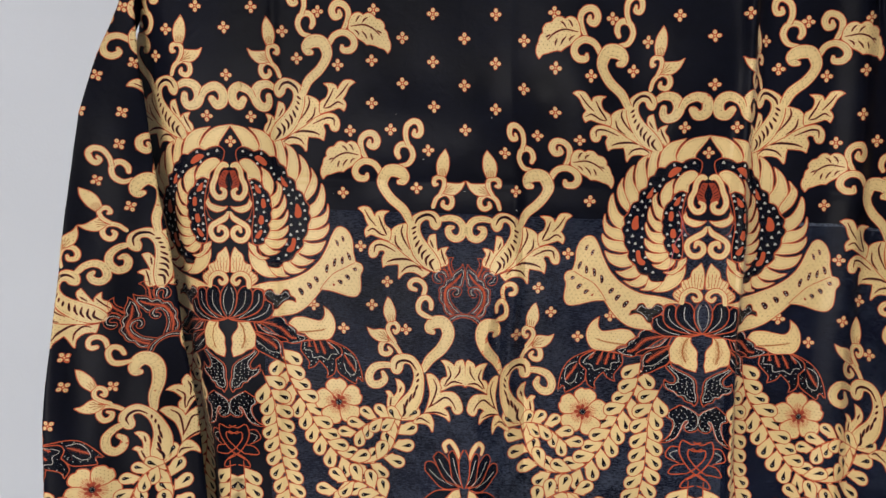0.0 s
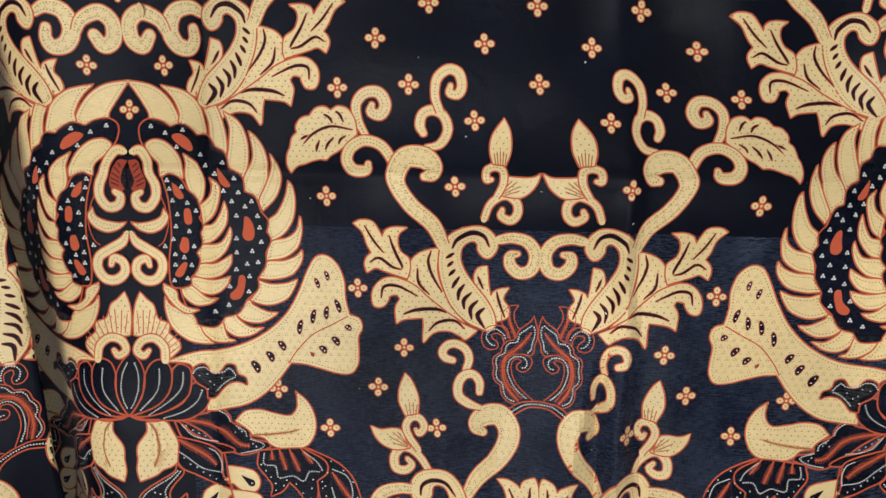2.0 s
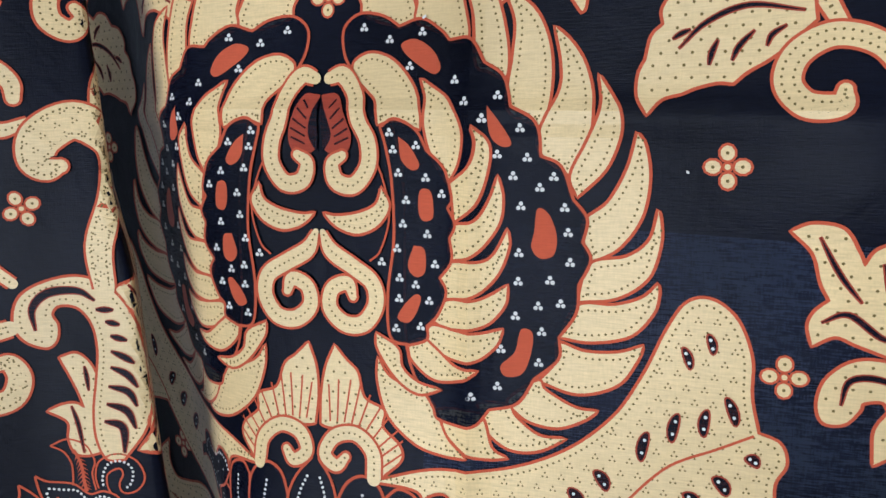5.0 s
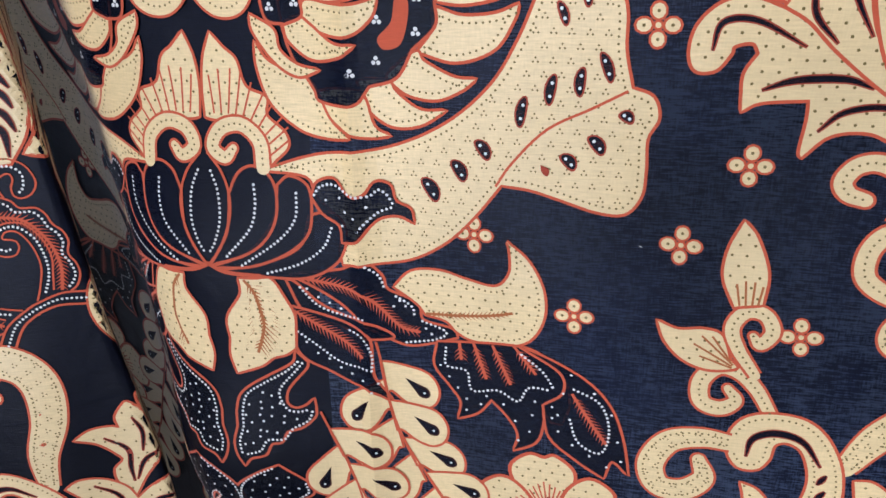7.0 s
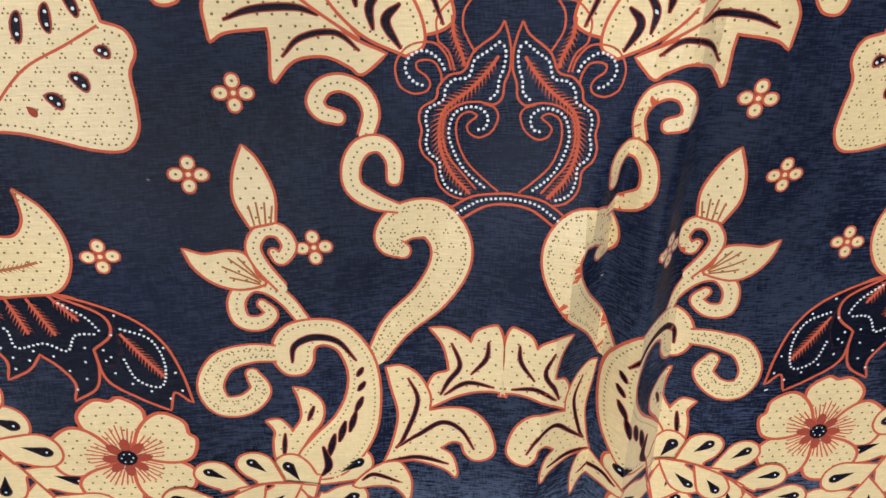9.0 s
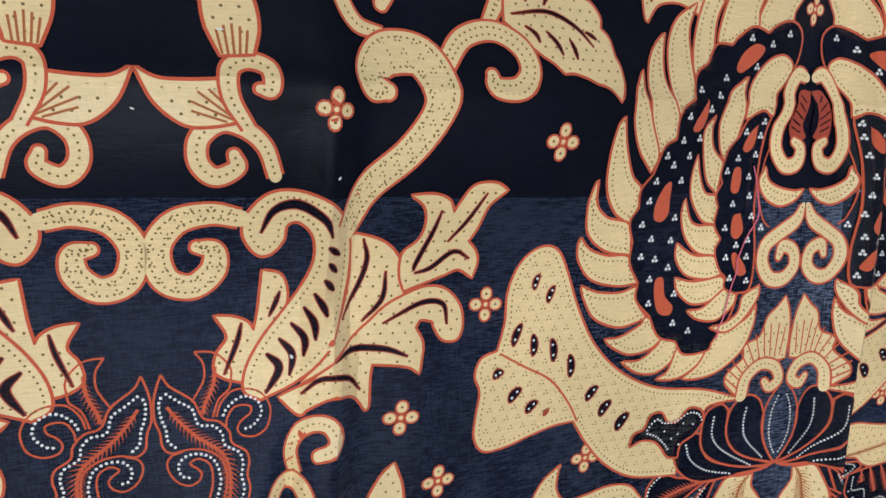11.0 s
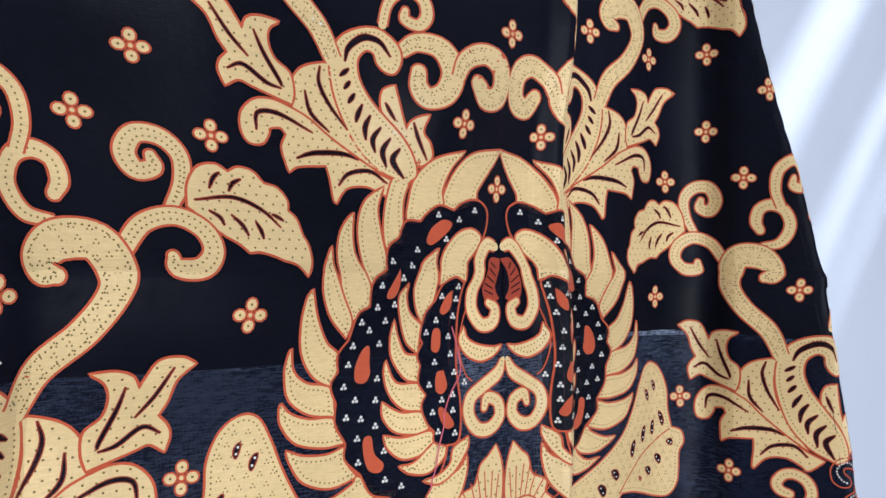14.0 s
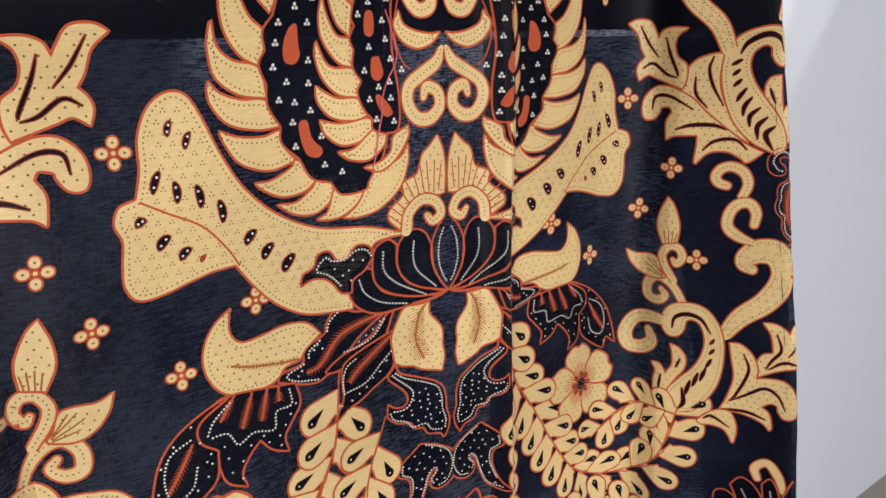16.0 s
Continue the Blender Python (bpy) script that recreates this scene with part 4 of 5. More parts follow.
def petal_tail(pen):
    pen.shape("dark", "", "3.60,-4.46! 3.38,-5.09 2.24,-5.79 1.27,-6.39 0.66,-6.99 0.42,-7.84! 0.43,-8.66! 0.21,-9.52 0.32,-10.23 0.64,-10.83! 0.98,-10.38 1.74,-10.12 2.06,-9.53 2.58,-9.39 2.88,-8.83 3.63,-8.57 4.22,-8.03 4.30,-7.61 4.26,-7.02! 3.87,-7.39 3.37,-7.56 2.97,-7.31 2.97,-6.75 3.28,-6.20 3.99,-5.37 4.10,-5.03!")
    pen.beads("3.70,-4.95 3.01,-5.57 1.93,-6.22 1.01,-6.89 0.72,-7.81 0.71,-8.63 0.47,-9.49 0.59,-10.27")
    pen.beads("0.74,-10.18 1.51,-9.91 1.90,-9.32 2.72,-9.25 3.14,-8.69 3.91,-8.23 4.17,-7.61")
    pen.beads("3.96,-7.63 3.47,-7.75 2.94,-7.61 2.61,-6.89 2.78,-6.34 3.50,-5.51 3.90,-5.02")
    pen.specks("1.80,-6.75 1.07,-7.44 1.67,-7.26 2.22,-6.90 1.69,-7.60 0.87,-8.00 1.59,-7.95 2.21,-7.52 2.60,-7.31 2.16,-8.00 1.16,-8.39 1.75,-8.29 2.78,-7.99 0.90,-8.89 1.57,-8.78 1.88,-8.83 2.38,-8.89 2.74,-8.34 3.37,-8.14 0.75,-9.60 1.17,-9.50 1.53,-9.12")
    pen.begin("petal")
    pen.shape("dark", "", "2.30,-10.74! 1.26,-11.23 0.29,-11.90 -0.16,-12.58 -0.20,-13.58 0.21,-14.40 0.98,-14.74 1.57,-14.48 1.72,-13.89 1.34,-13.40 1.51,-13.06 1.85,-13.50 2.16,-14.50 2.64,-15.67 3.65,-16.39 4.66,-16.48! 3.87,-15.98 3.36,-15.24 3.03,-14.13 3.13,-13.11 3.75,-12.63 3.68,-11.91")
    pen.beads("2.04,-10.91 0.97,-11.47 0.23,-12.21 0.06,-13.34 0.51,-14.29 1.18,-14.50")
    pen.beads("1.48,-14.24 1.65,-13.78 1.27,-13.29 1.41,-12.96 1.85,-13.33 2.22,-14.53 2.74,-15.71 3.86,-16.25")
    pen.beads("3.47,-11.84 3.54,-12.56 2.99,-13.06 2.91,-14.08 3.36,-15.42")
    pen.specks("1.55,-11.33 2.13,-11.54 2.72,-11.49 0.96,-11.80 1.73,-11.99 2.41,-12.15 3.11,-12.23 0.75,-12.41 1.42,-12.48 2.10,-12.73 0.54,-13.01 0.91,-13.67 0.70,-14.11 1.29,-13.99 2.28,-13.49 2.60,-12.57 2.67,-13.99 2.86,-14.95 3.25,-15.82 2.37,-14.23")
    pen.line("red", 0.17, "-0.52,-16.18 0.68,-16.61 1.91,-16.08 2.14,-18.06 0.78,-20.51 -1.22,-22.01")
    pen.line("red", 0.17, "-0.69,-17.19 0.27,-17.63 1.06,-17.40 1.07,-18.58 -0.03,-20.08 -1.15,-20.99")
    pen.line("red", 0.16, "2.10,-17.07 3.24,-17.07 3.75,-18.51 2.15,-19.51")
    pen.line("red", 0.16, "1.47,-19.53 2.78,-19.96 3.29,-21.15 1.16,-21.06")
    pen.line("red", 0.16, "0.31,-21.10 1.52,-22.14 1.90,-23.21 0.19,-22.85")
    pen.beads("2.36,-17.56 3.29,-18.13 2.61,-19.11")

def leaf_spray(pen):
    pen.spray(1.79, "7.47,-3.67 8.28,-8.44 10.50,-12.65 12.68,-17.07 15.03,-20.26 18.30,-21.78 21.18,-21.19 23.31,-19.07 24.43,-15.70")
    pen.begin("sprig")
    pen.spray(1.75, "4.53,-7.69 6.04,-11.65 6.44,-15.68 6.66,-19.83 7.43,-24.37 7.86,-27.55 8.09,-32.29")
    pen.begin("sprig")
    pen.spray(1.87, "1.01,-22.17 1.10,-25.94 1.33,-29.51 1.51,-34.92")
    pen.begin("sprig")
    pen.spray(1.53, "24.78,-14.82 22.46,-14.46 20.37,-15.22 17.90,-17.26")
    pen.begin("sprig")
    pen.spray(1.74, "23.99,-28.28 20.62,-25.81 17.66,-24.64 15.51,-26.08")

def star_flower(pen):
    pen.rosette(15.62, -12.35, 3.49)

def centre_lotus(pen):
    pen.scroll("cream", "", "33.43,-20.07,0.40 32.92,-18.71,0.60 32.01,-17.63,0.60 31.17,-18.27,0.60 31.42,-19.21,0.47")
    pen.begin("petal")
    pen.shape("dark", "", "28.24,-22.34! 28.41,-21.19 29.50,-21.14 31.17,-23.06 33.44,-24.78! 30.75,-24.92")
    pen.begin("petal")
    pen.shape("dark", "", "29.50,-20.26! 30.34,-19.44 31.59,-20.42 32.43,-22.56 33.69,-24.59! 31.17,-23.50")
    pen.begin("petal")
    pen.shape("dark", "", "31.84,-19.63! 32.42,-19.08 33.09,-20.35 33.43,-22.51 33.86,-24.58! 32.43,-23.43")
    pen.line("red", 0.19, "34.09,-18.74 33.43,-20.33 33.43,-22.51 34.02,-24.75")
    pen.beads("28.83,-22.22 30.34,-23.54 32.43,-24.48")
    pen.beads("30.34,-20.48 31.43,-22.43 33.10,-24.27")
    pen.beads("32.43,-20.12 32.93,-22.10 33.69,-24.07")
    pen.begin("petal")
    pen.shape("cream", "d", "33.44,-24.96! 32.43,-25.36 31.26,-27.01 30.75,-29.24 32.44,-29.60 33.70,-27.32")
    pen.begin("petal")
    pen.shape("dark", "", "32.43,-25.18! 29.91,-25.49 27.80,-27.19 26.95,-29.01 29.49,-28.43")

def medal(pen):
    pen.line("red", 0.10, "33.88,8.73 33.57,8.21 32.70,7.53 32.31,6.75 31.69,6.55 31.27,6.09 31.15,5.59 30.58,5.21 30.45,4.74 30.55,4.21 30.45,3.68 30.60,3.14 31.05,2.67 31.14,2.02 31.38,1.55 31.84,1.19 32.32,1.08")
    pen.line("red", 0.10, "33.88,8.73 34.09,8.12 34.20,7.55 34.19,6.80 34.00,6.25 33.93,5.66 33.62,5.36 33.16,5.39")
    pen.barbs("red", 0.51, "33.71,7.35 33.28,6.73 32.60,5.99 31.71,5.32 31.38,4.81 31.28,4.02 31.39,3.21 31.80,2.28 32.59,1.35")
    pen.beads("33.80,7.96 33.23,7.52 32.73,7.16 32.50,6.49 31.91,6.38 31.56,6.01 31.46,5.54 30.86,5.16 30.73,4.65 30.81,4.21 30.71,3.68 30.87,3.18 31.26,2.85 31.31,2.30 31.54,1.68 32.00,1.38 32.33,1.31")
    pen.beads("33.88,7.84 34.00,7.47 33.94,6.89 33.77,6.39 33.71,5.88 33.37,5.54")
    pen.beads("32.87,4.24 33.25,4.36 33.35,4.84 32.99,5.20 32.41,5.22 31.92,4.92 31.70,4.27 31.75,3.74 32.07,2.91 32.54,2.25 33.26,1.65")
    pen.line("red", 0.09, "33.16,5.39 33.61,5.23 33.79,4.83 33.54,4.22 33.03,3.92 32.61,4.07 32.46,4.38 32.59,4.60 32.89,4.86 32.57,5.04 32.15,4.83 32.01,4.35 32.10,3.64 32.48,2.80 33.23,2.03 33.82,1.53")
    pen.line("red", 0.09, "33.41,5.37 32.83,5.47 32.17,5.35 31.62,4.97 31.44,4.37 31.48,3.65 31.76,2.92 32.29,2.26 32.86,1.57")
    pen.line("red", 0.09, "32.58,9.62 31.91,9.56 31.47,9.25 31.17,8.78 31.18,8.31 31.26,7.91 31.67,7.50 31.93,6.75")
    pen.line("red", 0.09, "32.58,9.62 32.25,9.09 32.23,8.46 32.44,7.98 32.74,7.48")
    pen.barbs("red", 0.38, "31.79,8.94 31.88,8.14 32.22,7.33 32.32,6.91")
    pen.line("red", 0.09, "31.78,6.76 31.59,7.34 31.12,7.83 30.49,7.87 29.96,7.67 29.58,7.19 29.50,6.70 29.69,6.11 30.21,5.81 30.73,5.89 30.92,6.18 30.76,6.52 30.42,6.77 30.36,7.06 30.66,7.18 31.08,7.10 31.34,6.68 31.39,6.34")
    pen.beads("31.54,6.72 31.33,7.13 30.92,7.47 30.54,7.55 30.13,7.35 29.92,7.02 29.93,6.70 30.14,6.40 30.38,6.21 30.63,6.15")
    pen.line("red", 0.11, "31.69,0.62 32.72,1.25 34.05,1.46 34.32,1.45")
    pen.line("red", 0.12, "32.18,0.12 33.20,0.79 34.04,0.97 34.32,0.95")
    pen.beads("31.95,0.36 33.01,1.05 34.04,1.22 34.27,1.20")

def curls(pen):
    pen.scroll("cream", "e", "28.16,3.93,0.53 28.47,4.97,0.60 28.12,5.82,0.62 27.33,6.23,0.62 26.60,6.06,0.62 26.22,5.46,0.63 26.47,4.97,0.59 27.07,4.78,0.52")
    pen.begin("curl")
    pen.scroll("cream", "e", "29.47,0.64,0.32 28.34,1.02,0.68 27.52,1.69,0.70 27.51,2.72,0.69 28.01,3.48,0.69 28.79,3.60,0.65 29.30,2.95,0.62 29.28,2.05,0.51")

def comma(pen):
    pen.scroll("cream", "et", "28.04,-7.08,0.90 29.05,-5.45,1.34 30.62,-3.97,1.56 31.61,-2.33,1.70 31.70,-0.97,1.79 30.95,0.06,1.81 29.81,0.04,1.72 29.06,-0.55,1.40 28.99,-1.08,1.06 29.50,-1.43,0.67")

def acanthus(pen):
    pen.shape("cream", "d", "13.52,28.98! 14.71,29.31 15.70,29.15 16.38,28.41 16.47,27.48 16.12,26.85 15.42,26.90 15.04,27.47 14.98,27.75 14.40,27.88 14.11,27.56! 14.41,26.85 14.29,26.05 14.17,25.52! 13.55,25.89 11.98,26.09! 11.85,25.40 11.78,24.30 11.65,24.03! 10.90,24.90 9.69,25.11 8.65,24.74 8.12,24.48 7.23,25.26! 9.00,26.02 10.67,27.74 12.28,28.70")
    pen.cut(0.19, "15.69,27.55 15.55,28.50 14.41,28.61 12.59,27.84")
    pen.cut(0.24, "13.68,26.32 12.60,26.73 10.99,26.86 10.01,26.60")
    pen.cut(0.19, "11.39,25.01 10.68,25.76 9.34,25.99 8.30,25.34")
    pen.begin("leaf")
    pen.shape("cream", "d", "13.67,29.10! 13.60,30.48 12.94,31.34 11.69,31.77 11.20,31.64! 11.28,30.22 10.68,28.59 9.35,26.85 8.32,25.77! 10.01,26.72 11.64,27.79 12.75,28.65")
    pen.cut(0.17, "11.94,31.59 12.08,30.68 11.59,29.56 10.61,28.25")
    pen.cut(0.16, "12.92,30.15 12.66,28.94 11.64,27.99")
    pen.begin("leaf")
    pen.shape("cream", "d", "18.56,33.50! 17.91,33.81 16.96,33.72 16.37,33.03 16.07,32.55! 15.81,33.12 15.10,33.38 14.06,33.36! 14.64,32.91 14.77,32.22 14.46,31.45 13.70,30.88 13.53,29.94 13.67,29.24! 14.71,29.53 15.71,29.81 16.41,30.00 17.08,29.58! 17.36,30.28 17.24,30.81 16.86,31.25! 17.28,31.85 17.73,32.82")
    pen.cut(0.13, "17.62,33.40 16.75,32.19 15.83,31.26")
    pen.cut(0.17, "15.51,32.69 15.05,31.64 14.29,30.39 14.19,30.08")
    pen.cut(0.17, "16.96,30.45 16.16,30.82 15.01,30.16 14.19,29.97")

def acanthus_body(pen):
    pen.shape("cream", "d", "7.59,30.97! 8.28,30.70 8.48,29.97 8.28,29.18 7.56,28.25 6.60,27.07 6.28,26.30! 5.67,26.55 5.32,26.97 5.51,27.68 5.97,28.33 5.64,29.27! 6.30,29.13 6.78,28.84 6.97,28.43! 7.26,29.38")
    pen.cut(0.16, "8.20,30.01 7.95,29.51 7.62,28.95")
    pen.cut(0.15, "6.57,28.86 6.27,27.99 5.63,26.71")
    pen.begin("leaf")
    pen.shape("cream", "e", "6.88,25.43! 8.50,26.05 9.85,27.24 10.75,28.86 11.28,30.50 11.31,32.19 10.57,33.45 9.27,34.11 8.10,34.13 7.21,33.31 7.05,32.42 7.47,31.65 8.01,31.66 8.50,32.18 8.64,32.75 9.13,32.87 9.68,32.29 9.68,31.28 9.13,30.19 8.22,29.13 7.23,28.05 6.51,26.93 6.29,25.91")
    pen.cut(0.34, "10.46,32.12 10.13,32.95 9.12,33.61 8.20,33.42 7.65,32.53")
    pen.cut(0.22, "10.23,31.78 10.84,31.29")
    pen.cut(0.21, "10.22,31.09 10.64,30.58")
    pen.cut(0.23, "9.99,30.43 10.44,29.81")
    pen.cut(0.25, "9.58,29.85 9.88,29.24 10.03,28.77")
    pen.cut(0.27, "9.11,29.26 9.46,28.57 9.44,27.79")
    pen.cut(0.27, "8.48,28.60 9.00,27.89 8.87,27.09")
    pen.cut(0.29, "7.90,27.99 8.40,27.22 8.18,26.28")
    pen.cut(0.32, "7.31,27.40 7.78,26.69 7.09,25.65")

def low_leaves(pen):
    pen.shape("cream", "d", "30.68,-5.59! 31.55,-5.57 32.35,-5.98 32.64,-6.32! 32.92,-5.68 33.60,-5.32 33.96,-5.34 34.22,-6.17 34.25,-7.41 34.41,-9.35! 34.06,-9.06 33.04,-9.10 31.92,-9.46 30.69,-10.17! 30.50,-9.11 30.87,-8.25 31.48,-8.02 31.57,-7.69 31.29,-6.46")
    pen.cut(0.19, "31.70,-6.35 32.12,-7.63 31.55,-8.60 31.14,-9.45")
    pen.cut(0.17, "33.51,-6.17 33.39,-7.18 32.65,-8.16")
    pen.cut(0.18, "33.84,-8.82 32.46,-8.64 31.32,-9.43")
    pen.begin("leaf")
    pen.shape("cream", "d", "28.48,-7.68! 29.26,-7.67 30.10,-8.33 30.61,-9.44 30.58,-10.39! 31.62,-10.18 32.68,-10.29 33.54,-11.17 33.93,-12.55 33.58,-13.26 32.84,-13.43 32.37,-12.93 32.22,-12.40 31.74,-12.28 31.11,-12.72! 31.72,-13.20 31.99,-14.29 31.89,-14.69! 31.27,-14.08 29.83,-13.62 28.15,-13.63! 28.61,-12.46 29.00,-10.63 28.72,-8.96")
    pen.cut(0.18, "29.53,-8.38 30.00,-9.84 29.26,-12.02 28.78,-12.73")
    pen.cut(0.20, "28.78,-12.73 29.94,-11.95 31.20,-11.09 32.18,-11.51 32.88,-12.76")
    pen.cut(0.20, "31.56,-13.78 30.08,-13.40 28.28,-13.53")
    pen.begin("leaf")
    pen.shape("cream", "d", "28.15,-13.63! 29.00,-13.72 29.54,-15.00 29.38,-16.41 29.04,-15.85! 28.56,-15.32 27.69,-15.15 26.83,-15.25! 26.53,-14.97 27.34,-14.10")
    pen.cut(0.19, "26.95,-14.72 27.64,-14.37 28.97,-15.07")

def chain(pen):
    pen.scroll("cream", "et", "7.03,33.04,0.70 5.99,33.56,1.00 4.66,33.20,1.23 4.09,31.87,1.36 4.61,30.67,1.29 5.66,30.34,1.10 6.19,31.03,0.96 6.12,31.88,0.78")
    pen.begin("curl")
    pen.scroll("cream", "et", "3.84,31.53,0.72 3.18,32.61,1.00 1.75,33.17,1.18 0.75,32.41,1.25 0.77,31.09,1.26 1.65,30.54,1.15 2.33,31.35,0.95")

def twig(pen):
    pen.scroll("cream", "e", "29.61,16.86,0.48 30.04,17.99,0.50 30.72,18.63,0.53 31.53,18.83,0.57 32.25,18.25,0.61 32.29,17.37,0.62 31.73,16.83,0.63 31.00,17.19,0.55 31.09,17.70,0.35")
    pen.begin("bud")
    pen.shape("cream", "d", "31.34,20.40! 32.47,20.31 33.52,20.34 34.22,20.71! 33.63,19.51 32.71,18.76 31.77,18.72 30.83,18.93!")
    pen.line("brown", 0.09, "31.06,19.01 32.23,19.94")
    pen.line("brown", 0.09, "31.11,18.97 32.46,19.59")
    pen.line("brown", 0.09, "31.30,18.88 32.46,19.25")
    pen.line("brown", 0.09, "31.17,19.31 31.88,20.05")
    pen.begin("bud")
    pen.scroll("cream", "e", "30.60,18.68,0.38 31.17,19.79,0.49 31.18,20.75,0.53 30.60,21.10,0.53 29.90,20.84,0.53 29.85,20.11,0.49 30.24,20.12,0.30")
    pen.begin("bud")
    pen.shape("cream", "d", "31.35,25.08! 31.83,23.96 31.85,22.47 31.42,21.24! 30.37,21.34! 30.15,22.44 30.39,23.69")
    pen.line("brown", 0.09, "30.60,21.34 30.50,22.20")
    pen.line("brown", 0.09, "30.79,21.30 30.73,22.33")
    pen.line("brown", 0.09, "30.97,21.28 30.99,22.41")
    pen.line("brown", 0.09, "31.16,21.28 31.25,22.34")
    pen.line("brown", 0.09, "31.35,21.29 31.49,22.17")

def scroll(pen):
    pen.scroll("cream", "et", "30.86,15.17,0.70 31.94,15.37,0.81 33.17,15.03,0.93 33.86,13.97,0.98 33.57,12.71,0.99 32.60,12.37,0.95 31.82,13.01,0.92 31.78,13.84,0.75 32.39,14.02,0.45")

def vine(pen):
    pen.scroll("cream", "e", "20.31,23.43,0.46 19.66,24.73,0.63 19.55,26.04,0.71 20.28,26.90,0.79 21.35,26.95,0.83 21.88,26.05,0.87 21.49,25.19,0.83 20.74,25.39,0.71 20.81,25.97,0.42")
    pen.begin("scroll_arm")
    pen.shape("cream", "d", "19.57,23.60! 19.39,24.73 18.84,25.60 18.02,25.83 17.41,25.49! 16.86,25.78 16.15,25.64 15.61,25.03! 14.92,24.84 14.45,24.22 14.50,23.66! 14.08,23.23 13.89,22.41! 13.64,21.86 13.62,21.05 13.99,20.37! 14.51,20.93 15.22,21.14! 15.69,21.34 16.42,21.52 16.97,21.48! 17.42,21.88 17.99,22.21! 18.54,22.62 19.08,23.15")
    pen.cut(0.15, "19.21,23.94 17.40,24.19 15.99,23.65 15.06,22.75")
    pen.cut(0.15, "16.79,25.17 17.26,24.91 17.54,24.46")
    pen.cut(0.15, "17.82,25.44 18.18,25.12 18.46,24.54")
    pen.cut(0.14, "15.47,23.43 15.13,23.29 14.83,23.10")
    pen.cut(0.16, "16.13,22.13 16.22,22.58 16.42,23.04")
    pen.cut(0.15, "16.90,22.27 17.13,22.78 17.63,23.32")
    pen.cut(0.13, "18.03,22.74 18.19,23.14 18.66,23.46")
    pen.begin("scroll_arm")
    pen.scroll("cream", "e", "22.53,21.27,0.69 21.55,22.66,0.75 20.18,23.09,0.80 19.04,22.49,0.85 18.71,21.49,0.86 19.29,20.72,0.85 20.32,20.70,0.72 20.47,21.22,0.42")
    pen.begin("scroll_arm")
    pen.scroll("cream", "e", "24.93,22.59,0.32 26.15,22.86,0.60 26.81,24.02,0.68 26.48,25.17,0.68 25.63,25.62,0.73 24.83,25.28,0.69 24.59,24.38,0.69 24.86,23.74,0.53")
    pen.begin("scroll_arm")
    pen.scroll("cream", "e", "26.24,25.42,0.56 25.86,26.69,0.60 26.05,28.08,0.68 26.94,28.82,0.71 27.77,28.56,0.75 28.02,27.57,0.71 27.67,26.89,0.67 27.02,26.99,0.56 27.11,27.57,0.36")
    pen.begin("scroll_arm")
    pen.scroll("cream", "et", "26.30,14.62,0.94 25.47,16.39,1.17 23.86,17.90,1.19 22.84,19.39,1.22 22.69,20.52,1.46 23.43,21.75,1.62 24.83,21.78,1.68 25.59,21.10,1.42 25.48,20.47,1.06 24.94,20.28,0.59")

def low_stem(pen):
    pen.shape("cream", "d", "23.98,-8.55! 24.72,-8.82 25.29,-9.60 25.19,-10.64 24.54,-11.57 23.93,-12.71 23.76,-14.06 23.18,-13.72! 22.74,-12.99 22.73,-11.88 22.86,-11.16 22.49,-10.49! 23.13,-10.44 23.55,-10.93 23.70,-11.27! 24.22,-10.37 24.19,-9.35")
    pen.cut(0.17, "24.88,-9.70 24.51,-10.62")
    pen.cut(0.18, "23.33,-11.30 23.14,-12.88")
    pen.begin("stem")
    pen.shape("cream", "e", "24.49,-14.58! 23.76,-14.06 23.93,-12.71 24.82,-11.55 25.87,-10.41 26.48,-9.17 26.66,-7.85 26.28,-6.62 25.66,-6.21 25.15,-6.41 25.00,-7.19 24.54,-7.77 23.75,-7.77 23.25,-7.02 23.30,-5.95 23.93,-5.15 25.08,-4.85 26.36,-5.04 27.31,-5.91 27.99,-7.40 28.14,-9.35 27.85,-11.45 26.99,-13.18 25.92,-14.25")
    pen.cut(0.30, "24.05,-7.18 24.23,-6.24 25.12,-5.80 26.24,-6.07 27.09,-7.23")
    pen.cut(0.22, "27.38,-7.59 27.05,-8.13")
    pen.cut(0.23, "27.44,-8.42 27.05,-8.99")
    pen.cut(0.25, "27.29,-9.30 26.86,-10.22")
    pen.cut(0.28, "26.91,-10.14 26.50,-11.48")
    pen.cut(0.30, "26.35,-10.71 25.95,-12.06")
    pen.cut(0.31, "25.78,-11.47 25.35,-13.04")
    pen.cut(0.34, "25.12,-12.25 25.32,-13.54 24.91,-14.27")

